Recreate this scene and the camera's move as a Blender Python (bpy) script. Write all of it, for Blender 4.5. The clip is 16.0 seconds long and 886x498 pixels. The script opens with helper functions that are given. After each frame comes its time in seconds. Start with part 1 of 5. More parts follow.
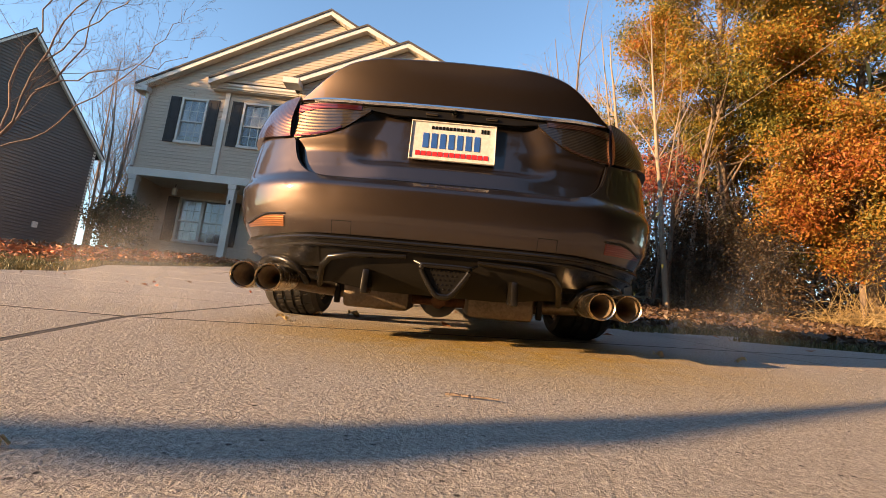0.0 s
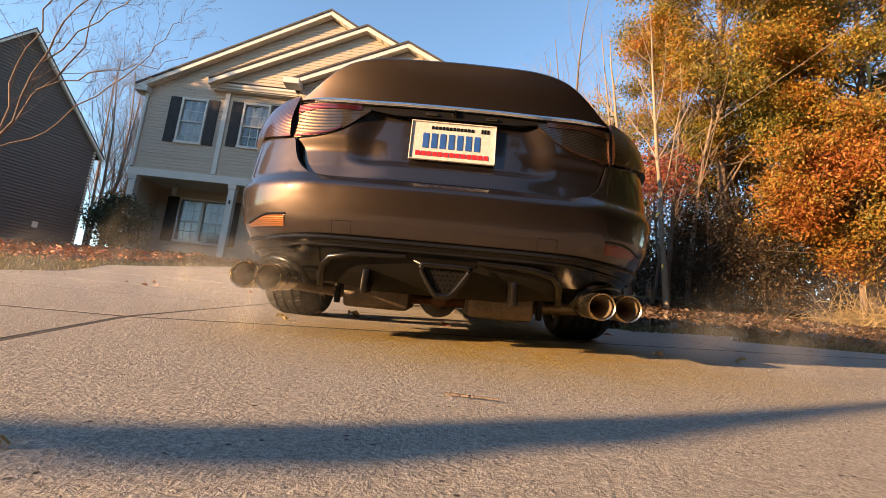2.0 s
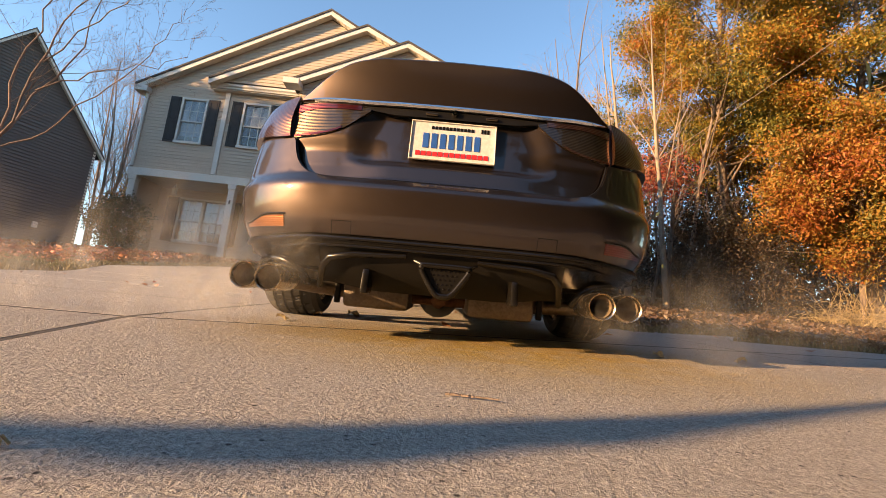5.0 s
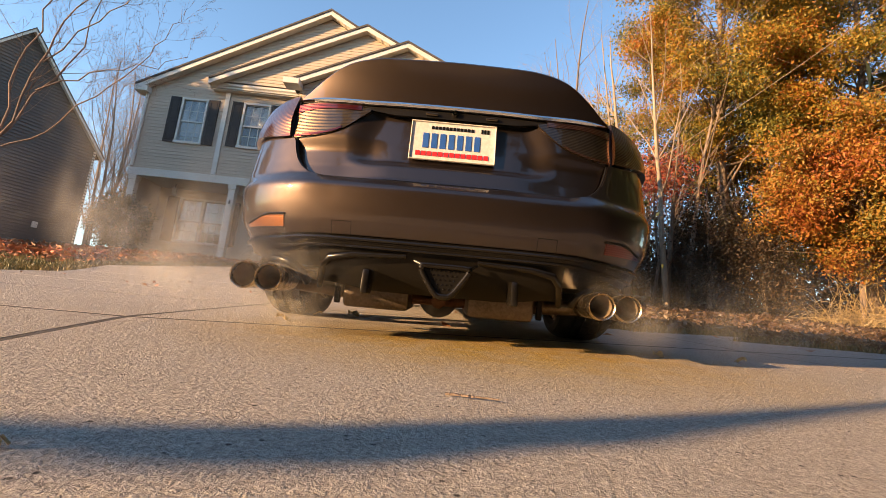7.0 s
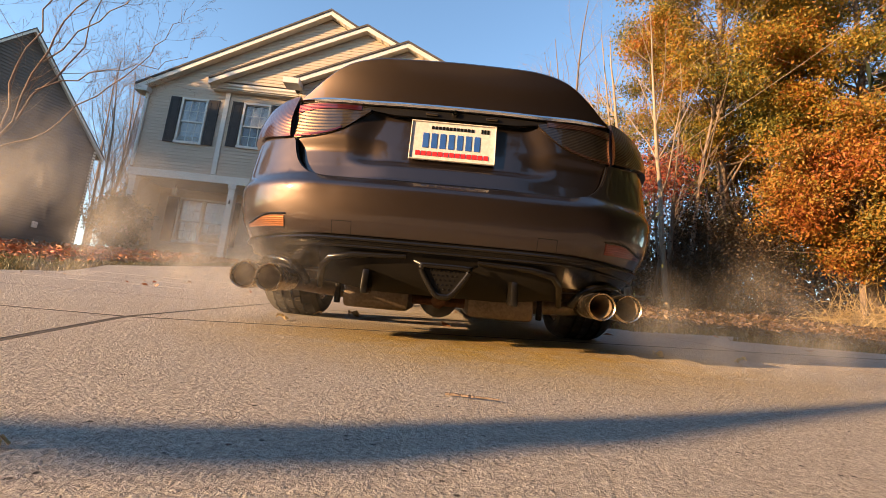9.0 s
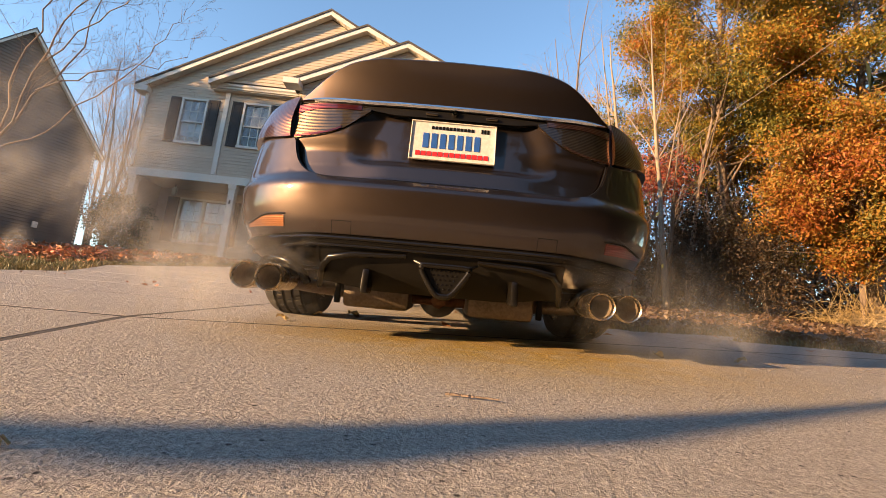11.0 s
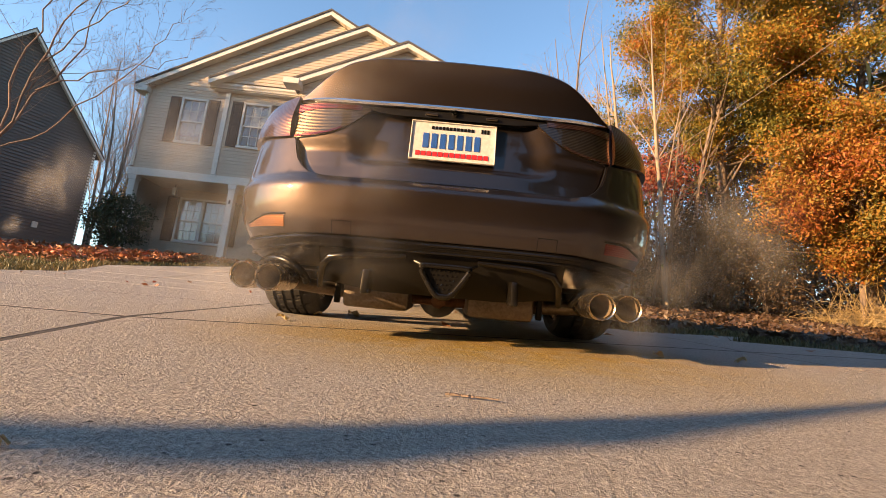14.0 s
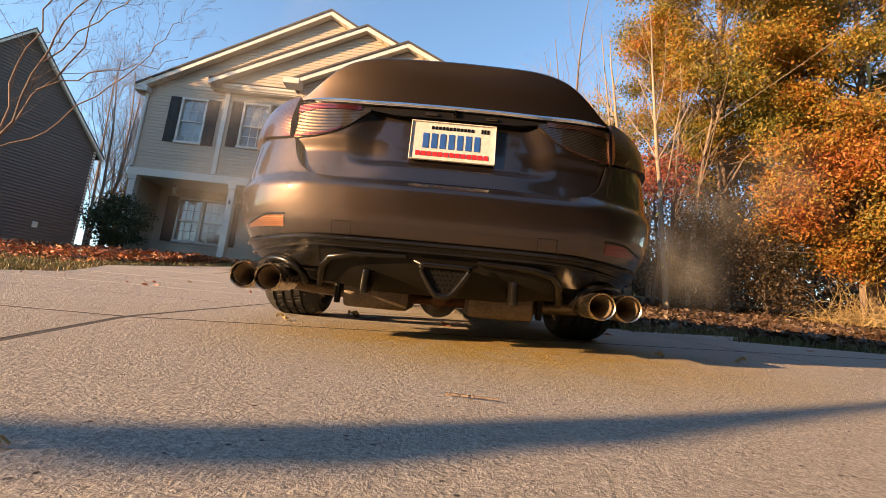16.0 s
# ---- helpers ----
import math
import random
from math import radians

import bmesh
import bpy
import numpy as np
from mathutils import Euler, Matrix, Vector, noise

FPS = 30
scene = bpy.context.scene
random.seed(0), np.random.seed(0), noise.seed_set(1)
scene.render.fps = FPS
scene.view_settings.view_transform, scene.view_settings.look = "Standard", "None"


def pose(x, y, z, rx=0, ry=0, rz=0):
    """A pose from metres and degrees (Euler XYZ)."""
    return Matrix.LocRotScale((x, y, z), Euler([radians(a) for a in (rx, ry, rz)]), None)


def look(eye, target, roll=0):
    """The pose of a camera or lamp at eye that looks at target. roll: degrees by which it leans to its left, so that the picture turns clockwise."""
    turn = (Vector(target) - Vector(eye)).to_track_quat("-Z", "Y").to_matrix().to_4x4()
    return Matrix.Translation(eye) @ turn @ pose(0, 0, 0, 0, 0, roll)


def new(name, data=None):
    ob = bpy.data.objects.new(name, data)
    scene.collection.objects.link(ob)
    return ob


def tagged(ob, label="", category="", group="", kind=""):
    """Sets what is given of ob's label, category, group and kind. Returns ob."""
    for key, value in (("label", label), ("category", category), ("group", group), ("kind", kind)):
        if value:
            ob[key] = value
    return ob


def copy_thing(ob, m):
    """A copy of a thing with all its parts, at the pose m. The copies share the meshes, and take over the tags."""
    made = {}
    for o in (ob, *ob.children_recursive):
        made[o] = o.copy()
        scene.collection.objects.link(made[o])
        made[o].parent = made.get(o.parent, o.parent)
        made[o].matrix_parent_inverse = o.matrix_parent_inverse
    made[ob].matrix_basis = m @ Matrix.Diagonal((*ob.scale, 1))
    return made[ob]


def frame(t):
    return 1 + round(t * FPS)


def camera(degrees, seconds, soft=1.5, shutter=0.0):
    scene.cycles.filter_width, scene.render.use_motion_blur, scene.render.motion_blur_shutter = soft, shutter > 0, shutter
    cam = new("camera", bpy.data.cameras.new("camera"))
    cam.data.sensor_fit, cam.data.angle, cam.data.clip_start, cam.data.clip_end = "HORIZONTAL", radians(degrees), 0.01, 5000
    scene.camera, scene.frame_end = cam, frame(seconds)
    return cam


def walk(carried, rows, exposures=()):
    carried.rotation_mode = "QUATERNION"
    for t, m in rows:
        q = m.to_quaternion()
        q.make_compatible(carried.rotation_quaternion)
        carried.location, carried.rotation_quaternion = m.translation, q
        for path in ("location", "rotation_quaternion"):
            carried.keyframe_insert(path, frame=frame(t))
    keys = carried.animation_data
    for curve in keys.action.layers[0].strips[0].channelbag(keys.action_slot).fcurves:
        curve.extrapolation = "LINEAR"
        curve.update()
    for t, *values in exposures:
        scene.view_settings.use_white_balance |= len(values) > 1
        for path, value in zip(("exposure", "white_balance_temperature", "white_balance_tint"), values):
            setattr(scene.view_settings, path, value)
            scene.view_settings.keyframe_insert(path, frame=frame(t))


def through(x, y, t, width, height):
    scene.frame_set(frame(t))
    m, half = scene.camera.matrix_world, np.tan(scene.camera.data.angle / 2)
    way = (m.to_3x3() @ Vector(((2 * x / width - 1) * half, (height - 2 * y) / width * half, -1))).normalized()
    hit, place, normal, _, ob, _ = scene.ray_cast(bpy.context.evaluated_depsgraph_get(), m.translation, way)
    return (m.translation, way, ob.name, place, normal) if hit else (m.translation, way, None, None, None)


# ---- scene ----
cam = camera(85.4, 16.0, 0.5)
EYE = (0.0, 0.0, 0.19)
VIEW = look(EYE, (0.0, 0.98357, 0.19 + 0.18052), 6.0)
walk(cam, [(0.0, VIEW), (16.0, VIEW)])

# ---- light ----
SUN_AZ, SUN_EL = radians(27.0), radians(11.0)      # light travels to +x, turned by SUN_AZ towards +y
world = bpy.data.worlds.new("sky")
scene.world = world
world.use_nodes = True
wn = world.node_tree.nodes
sky = wn.new("ShaderNodeTexSky")
sky.sky_type = "NISHITA"
sky.sun_disc = False
sky.sun_elevation = SUN_EL
sky.sun_rotation = radians(243.0)
sky.altitude = 200
sky.dust_density = 0.0
sky.ozone_density = 2.0
wn["Background"].inputs["Strength"].default_value = 0.14
world.node_tree.links.new(sky.outputs[0], wn["Background"].inputs["Color"])
sun = new("sun", bpy.data.lights.new("sun", "SUN"))
sun.data.energy, sun.data.angle, sun.data.color = 5.0, radians(0.9), (1.0, 0.6, 0.28)
toward = Vector((math.cos(SUN_AZ) * math.cos(SUN_EL), math.sin(SUN_AZ) * math.cos(SUN_EL), -math.sin(SUN_EL)))
sun.matrix_world = look((-30, -12, 20), Vector((-30, -12, 20)) + toward)
scene.view_settings.exposure = 1.55


# ---- materials ----
def nodes(name):
    m = bpy.data.materials.new(name)
    m.use_nodes = True
    nt = m.node_tree
    return m, nt, nt.nodes["Principled BSDF"], nt.links.new


def texture(nt, scale, detail=4.0, rough=0.6, kind="ShaderNodeTexNoise", stretch=(1, 1, 1)):
    co = nt.nodes.new("ShaderNodeTexCoord")
    mp = nt.nodes.new("ShaderNodeMapping")
    mp.inputs["Scale"].default_value = stretch
    nt.links.new(co.outputs["Object"], mp.inputs["Vector"])
    n = nt.nodes.new(kind)
    n.inputs["Scale"].default_value = scale
    if kind == "ShaderNodeTexNoise":
        n.inputs["Detail"].default_value, n.inputs["Roughness"].default_value = detail, rough
    nt.links.new(mp.outputs[0], n.inputs["Vector"])
    return n


def ramp(nt, source, stops):
    r = nt.nodes.new("ShaderNodeValToRGB")
    while len(r.color_ramp.elements) < len(stops):
        r.color_ramp.elements.new(0.5)
    for e, (p, c) in zip(r.color_ramp.elements, stops):
        e.position, e.color = p, (*c, 1)
    nt.links.new(source, r.inputs[0])
    return r.outputs[0]


def mix(nt, fac, a, b, mode="MIX"):
    n = nt.nodes.new("ShaderNodeMix")
    n.data_type, n.blend_type = "RGBA", mode
    for sock, v in ((n.inputs[0], fac), (n.inputs[6], a), (n.inputs[7], b)):
        if isinstance(v, bpy.types.NodeSocket):
            nt.links.new(v, sock)
        elif isinstance(v, (int, float)):
            sock.default_value = v
        else:
            sock.default_value = (*v, 1)
    return n.outputs[2]


def bump(nt, bsdf, height, strength, distance):
    b = nt.nodes.new("ShaderNodeBump")
    b.inputs["Strength"].default_value, b.inputs["Distance"].default_value = strength, distance
    nt.links.new(height, b.inputs["Height"])
    nt.links.new(b.outputs[0], bsdf.inputs["Normal"])


def surface(name, a, b, scale=6.0, rough=0.6, metal=0.0, bumpy=0.2, fine=60.0, depth=0.004, coat=0.0, stretch=(1, 1, 1), spec=0.5):
    """Two tones in two scales of noise, with fine relief."""
    m, nt, p, link = nodes(name)
    big, small = texture(nt, scale, 5, 0.6, stretch=stretch), texture(nt, fine, 3, 0.7, stretch=stretch)
    c = ramp(nt, big.outputs[0], ((0.3, a), (0.7, b)))
    c = mix(nt, 0.35, c, ramp(nt, small.outputs[0], ((0.3, [v * 0.6 for v in a]), (0.7, [min(1, v * 1.3) for v in b]))))
    link(c, p.inputs["Base Color"])
    p.inputs["Roughness"].default_value, p.inputs["Metallic"].default_value = rough, metal
    p.inputs["Coat Weight"].default_value = coat
    p.inputs["Coat Roughness"].default_value = 0.05
    p.inputs["Specular IOR Level"].default_value = spec
    if bumpy:
        bump(nt, p, small.outputs[0], bumpy, depth)
    return m


def plain(name, c, rough=0.4, metal=0.0, coat=0.0):
    m, nt, p, link = nodes(name)
    n = texture(nt, 25, 4, 0.6)
    link(ramp(nt, n.outputs[0], ((0.2, [v * 0.85 for v in c]), (0.8, [min(1, v * 1.12) for v in c]))), p.inputs["Base Color"])
    rr = ramp(nt, n.outputs[0], ((0.2, (max(0, rough - 0.06),) * 3), (0.8, (min(1, rough + 0.06),) * 3)))
    link(rr, p.inputs["Roughness"])
    p.inputs["Metallic"].default_value, p.inputs["Coat Weight"].default_value = metal, coat
    return m


def spot(nt, centre, size):
    """1 in the middle of an ellipse on the ground, 0 outside it."""
    co, mp, ln = [nt.nodes.new(k) for k in ("ShaderNodeTexCoord", "ShaderNodeMapping", "ShaderNodeVectorMath")]
    mp.vector_type = "TEXTURE"
    mp.inputs["Location"].default_value, mp.inputs["Scale"].default_value = (*centre, 0), (*size, 1000)
    ln.operation = "LENGTH"
    nt.links.new(co.outputs["Object"], mp.inputs["Vector"])
    nt.links.new(mp.outputs[0], ln.inputs[0])
    return ramp(nt, ln.outputs["Value"], ((0.3, (1, 1, 1)), (1.0, (0, 0, 0))))


def concrete_material():
    m, nt, p, link = nodes("broomed_concrete")
    big, mid, grit = texture(nt, 0.9, 6, 0.65), texture(nt, 9, 5, 0.65), texture(nt, 150, 4, 0.75)
    lumps = texture(nt, 62, 3, 0.65)
    pits = texture(nt, 48, 1, 0.5, "ShaderNodeTexVoronoi")
    patch = texture(nt, 28, 3, 0.6)
    c = ramp(nt, big.outputs[0], ((0.3, (0.36, 0.325, 0.285)), (0.7, (0.47, 0.43, 0.38))))
    c = mix(nt, 0.4, c, ramp(nt, mid.outputs[0], ((0.3, (0.3, 0.27, 0.235)), (0.7, (0.52, 0.475, 0.42)))))
    c = mix(nt, 0.45, c, ramp(nt, lumps.outputs[0], ((0.32, (0.16, 0.14, 0.12)), (0.5, (0.44, 0.4, 0.35)), (0.68, (0.66, 0.61, 0.55)))))
    c = mix(nt, 0.62, c, ramp(nt, grit.outputs[0], ((0.32, (0.1, 0.088, 0.078)), (0.55, (0.44, 0.4, 0.355)), (0.72, (0.74, 0.69, 0.63)))))
    hole = ramp(nt, pits.outputs[0], ((0.12, (1, 1, 1)), (0.2, (0, 0, 0))))
    few = mix(nt, 1.0, hole, ramp(nt, patch.outputs[0], ((0.54, (0, 0, 0)), (0.6, (1, 1, 1)))), "MULTIPLY")
    c = mix(nt, few, c, (0.05, 0.046, 0.042))
    # ochre tint in a mottled ellipse behind the car, and scattered dark oil specks
    blot = mix(nt, 1.0, spot(nt, (0.22, 1.75), (1.15, 0.85)), ramp(nt, mid.outputs[0], ((0.25, (0.35, 0.35, 0.35)), (0.6, (1, 1, 1)))), "MULTIPLY")
    c = mix(nt, blot, c, mix(nt, 1.0, c, (0.9, 0.67, 0.15), "MULTIPLY"))
    link(c, p.inputs["Base Color"])
    p.inputs["Roughness"].default_value = 0.78
    h = mix(nt, 0.5, grit.outputs[0], lumps.outputs[0])
    bump(nt, p, h, 1.0, 0.02)
    return m


def siding_material(name, a, b):
    return surface(name, a, b, 1.2, 0.6, 0, 0.15, 40, 0.003, stretch=(0.3, 1, 4))


def soil_material():
    m, nt, p, link = nodes("lawn_and_leaf_litter")
    big, mid, fine = texture(nt, 0.5, 5, 0.6), texture(nt, 7, 5, 0.7), texture(nt, 60, 4, 0.7)
    grass = ramp(nt, mid.outputs[0], ((0.25, (0.05, 0.05, 0.02)), (0.5, (0.1, 0.1, 0.035)), (0.75, (0.2, 0.17, 0.07))))
    earth = ramp(nt, mid.outputs[0], ((0.25, (0.05, 0.03, 0.018)), (0.55, (0.13, 0.075, 0.04)), (0.75, (0.24, 0.14, 0.07))))
    c = mix(nt, ramp(nt, big.outputs[0], ((0.42, (0, 0, 0)), (0.58, (1, 1, 1)))), grass, earth)
    c = mix(nt, 0.5, c, ramp(nt, fine.outputs[0], ((0.3, (0.03, 0.025, 0.012)), (0.7, (0.24, 0.19, 0.09)))))
    link(c, p.inputs["Base Color"])
    p.inputs["Roughness"].default_value = 0.95
    bump(nt, p, fine.outputs[0], 1.0, 0.03)
    return m


def leaf_material(name, stops, through=0.35):
    """Leaves of several tones: the tone goes by each leaf's own island."""
    m, nt, p, link = nodes(name)
    g = nt.nodes.new("ShaderNodeNewGeometry")
    spread = texture(nt, 0.55, 2, 0.5)
    add = nt.nodes.new("ShaderNodeMath")
    add.operation = "MULTIPLY_ADD"
    link(g.outputs["Random Per Island"], add.inputs[0])
    add.inputs[1].default_value = 0.55
    sub = nt.nodes.new("ShaderNodeMath")
    sub.operation = "MULTIPLY_ADD"
    link(spread.outputs[0], sub.inputs[0])
    sub.inputs[1].default_value, sub.inputs[2].default_value = 1.5, -0.52
    link(sub.outputs[0], add.inputs[2])
    c = ramp(nt, add.outputs[0], stops)
    link(c, p.inputs["Base Color"])
    p.inputs["Roughness"].default_value = 0.55
    t = nt.nodes.new("ShaderNodeBsdfTranslucent")
    link(c, t.inputs["Color"])
    ms = nt.nodes.new("ShaderNodeMixShader")
    ms.inputs[0].default_value = through
    link(p.outputs[0], ms.inputs[1])
    link(t.outputs[0], ms.inputs[2])
    link(ms.outputs[0], nt.nodes["Material Output"].inputs["Surface"])
    return m


def pane_material():
    m, nt, p, link = nodes("window_glass")
    p.inputs["Base Color"].default_value = (0.9, 0.93, 0.95, 1)
    n = texture(nt, 2.5, 2, 0.4)
    bump(nt, p, n.outputs[0], 0.05, 0.01)
    p.inputs["Roughness"].default_value = 0.03
    p.inputs["Transmission Weight"].default_value = 1.0
    p.inputs["IOR"].default_value = 1.5
    return m


CONCRETE = concrete_material()
SOIL = soil_material()
SIDING = siding_material("beige_vinyl_siding", (0.44, 0.36, 0.275), (0.52, 0.43, 0.33))
SIDING_DARK = siding_material("grey_brown_vinyl_siding", (0.085, 0.069, 0.058), (0.11, 0.088, 0.075))
TRIM = surface("white_painted_trim", (0.58, 0.55, 0.5), (0.66, 0.63, 0.57), 3, 0.5, 0, 0.1, 50)
SOFFIT = surface("ribbed_cream_soffit", (0.6, 0.56, 0.48), (0.68, 0.64, 0.56), 3, 0.6, 0, 0.1)
SHINGLE = surface("dark_asphalt_shingle", (0.05, 0.045, 0.042), (0.1, 0.09, 0.085), 4, 0.95, 0, 0.6, 90, 0.01)
SHUTTER = surface("charcoal_shutter", (0.03, 0.026, 0.025), (0.045, 0.039, 0.037), 4, 0.6, 0, 0.1, spec=0.3)
PANE = pane_material()
BLIND = surface("pale_window_blind", (0.5, 0.5, 0.5), (0.62, 0.61, 0.6), 3, 0.7, 0, 0.1)
BARK = surface("grey_brown_bark", (0.12, 0.09, 0.07), (0.26, 0.2, 0.15), 9, 0.9, 0, 0.9, 40, 0.02, stretch=(1, 1, 0.25))
BARK_PALE = surface("pale_tan_bark", (0.22, 0.17, 0.125), (0.38, 0.3, 0.22), 9, 0.9, 0, 0.7, 40, 0.01, stretch=(1, 1, 0.25))
BARK_TWIG = surface("grey_twig_bark", (0.15, 0.105, 0.08), (0.28, 0.2, 0.15), 9, 0.9, 0, 0.7, 40, 0.01)
LEAF_GOLD = leaf_material("gold_autumn_leaves", ((0.1, (0.07, 0.085, 0.02)), (0.3, (0.17, 0.16, 0.028)), (0.5, (0.33, 0.25, 0.035)), (0.68, (0.42, 0.25, 0.03)), (0.9, (0.36, 0.11, 0.02))))
LEAF_RUST = leaf_material("rust_autumn_leaves", ((0.1, (0.16, 0.15, 0.03)), (0.35, (0.34, 0.22, 0.035)), (0.6, (0.38, 0.15, 0.028)), (0.85, (0.3, 0.08, 0.022))))
LEAF_RED = leaf_material("red_autumn_leaves", ((0.2, (0.3, 0.06, 0.04)), (0.5, (0.38, 0.09, 0.06)), (0.8, (0.45, 0.2, 0.08))))
LEAF_DARK = leaf_material("dark_green_leaves", ((0.2, (0.02, 0.035, 0.012)), (0.5, (0.04, 0.055, 0.018)), (0.8, (0.07, 0.075, 0.025))), 0.15)
# leaves darkened in colour to stand for the shade inside the woods
LEAF_SHADE = leaf_material("shade_darkened_brown_leaves", ((0.2, (0.022, 0.02, 0.01)), (0.5, (0.05, 0.032, 0.018)), (0.8, (0.1, 0.058, 0.026))), 0.15)
LEAF_FALLEN = leaf_material("fallen_leaves", ((0.15, (0.12, 0.06, 0.035)), (0.4, (0.3, 0.13, 0.06)), (0.6, (0.42, 0.2, 0.09)), (0.8, (0.45, 0.1, 0.05)), (0.95, (0.5, 0.36, 0.2))), 0.1)
# fallen leaves again, with the shade at the wood's edge in their tones
LEAF_LITTER_SHADE = leaf_material("shade_darkened_leaf_litter", ((0.15, (0.03, 0.016, 0.01)), (0.45, (0.065, 0.036, 0.022)), (0.75, (0.11, 0.065, 0.04)), (0.95, (0.22, 0.16, 0.1))), 0.1)
GRASS = leaf_material("winter_grass_blades", ((0.15, (0.05, 0.055, 0.016)), (0.45, (0.1, 0.095, 0.03)), (0.8, (0.24, 0.18, 0.08))), 0.2)
STRAW = leaf_material("straw_coloured_stems", ((0.2, (0.35, 0.25, 0.11)), (0.5, (0.48, 0.36, 0.18)), (0.8, (0.58, 0.46, 0.26))), 0.2)


# ---- mesh helpers ----
def mesh_object(name, verts, faces, material, parent=None, smooth=False, label=""):
    me = bpy.data.meshes.new(name)
    me.from_pydata([tuple(v) for v in verts], [], faces)
    me.materials.append(material)
    if smooth:
        me.polygons.foreach_set("use_smooth", [True] * len(me.polygons))
    me.update()
    ob = new(name, me)
    if parent is not None:
        ob.parent = parent
    if label:
        ob["label"] = label
    return ob


def part(name, bm, material, parent, label="", smooth=False):
    me = bpy.data.meshes.new(name)
    bmesh.ops.recalc_face_normals(bm, faces=bm.faces)
    bm.to_mesh(me)
    bm.free()
    me.materials.append(material)
    if smooth:
        me.polygons.foreach_set("use_smooth", [True] * len(me.polygons))
        me.set_sharp_from_angle(angle=radians(35))
    ob = new(name, me)
    ob.parent = parent
    if label:
        ob["label"] = label
    return ob


def empty(name, m=None, parent=None):
    ob = new(name)
    ob.empty_display_size = 0.1
    if m is not None:
        ob.matrix_basis = m
    ob.parent = parent
    return ob


def box(x0, x1, y0, y1, z0, z1, bevel=0.0, bm=None):
    bm = bm or bmesh.new()
    r = bmesh.ops.create_cube(bm, size=1)
    for v in r["verts"]:
        v.co = Vector((x0 + (v.co.x + 0.5) * (x1 - x0), y0 + (v.co.y + 0.5) * (y1 - y0), z0 + (v.co.z + 0.5) * (z1 - z0)))
    if bevel:
        edges = list({e for v in r["verts"] for e in v.link_edges})
        bmesh.ops.bevel(bm, geom=edges, offset=bevel, segments=2, affect="EDGES", profile=0.5)
    return bm


def prism(outline, y0, y1, bm=None):
    """A plate with an outline in x and z, from y0 to y1."""
    bm = bm or bmesh.new()
    a = [bm.verts.new((x, y0, z)) for x, z in outline]
    b = [bm.verts.new((x, y1, z)) for x, z in outline]
    bm.faces.new(a)
    bm.faces.new(b[::-1])
    n = len(a)
    for i in range(n):
        bm.faces.new((a[i], b[i], b[(i + 1) % n], a[(i + 1) % n]))
    return bm


def tube(points, radii, sides=8, cap=True, bm=None):
    """A tapered tube along points."""
    bm = bm or bmesh.new()
    pts = [Vector(p) for p in points]
    rings = []
    for i, p in enumerate(pts):
        d = (pts[min(i + 1, len(pts) - 1)] - pts[max(i - 1, 0)]).normalized()
        s = d.cross(Vector((0, 0, 1)))
        s = s.normalized() if s.length > 0.05 else d.cross(Vector((1, 0, 0))).normalized()
        u = s.cross(d)
        r = radii[i] if isinstance(radii, (list, tuple)) else radii
        rings.append([bm.verts.new(p + (s * math.cos(a) + u * math.sin(a)) * r) for a in (2 * math.pi * k / sides for k in range(sides))])
    for a, b in zip(rings, rings[1:]):
        for k in range(sides):
            bm.faces.new((a[k], a[(k + 1) % sides], b[(k + 1) % sides], b[k]))
    if cap:
        bm.faces.new(rings[0][::-1])
        bm.faces.new(rings[-1])
    return bm


# ---- ground ----
def plane_z(x, y):
    return 0.0129 + 0.0901 * y + 0.014 * x


def land(x, y):
    """Height of the ground: the sloping drive, a rise to the houses, level far away."""
    c = max(-6.0, min(y, 45.0))
    return 0.0129 + 0.0901 * c + 0.014 * max(-20.0, min(x, 20.0)) + min(0.64, 0.043 * max(0.0, y - 7.0) ** 1.3)


def side_of(p, a, b):
    return (b[0] - a[0]) * (p[1] - a[1]) - (b[1] - a[1]) * (p[0] - a[0])


L_A, L_B, L_C = (-3.6, 2.6), (-6.5, 9.4), (-4.0, 15.2)      # lawn edge on the left of the concrete
R_A, R_B = (1.46, 3.92), (3.85, 4.13)                       # far edge of the concrete on the right
J_A, J_B = (-1.5, 3.46), (0.0, 3.84)                        # joint across the drive


def in_concrete(p):
    if side_of(p, L_A, L_B) > 0 or side_of(p, L_B, L_C) > 0 or p[1] > 15.2:
        return False
    if side_of(p, R_A, R_B) < 0:
        return True
    if side_of(p, R_A, (4.03, 5.55)) < 0 and side_of(p, (2.0, 3.6), (4.03, 5.55)) > 0:
        return True
    return side_of(p, R_A, (0.1, 15.0)) > 0


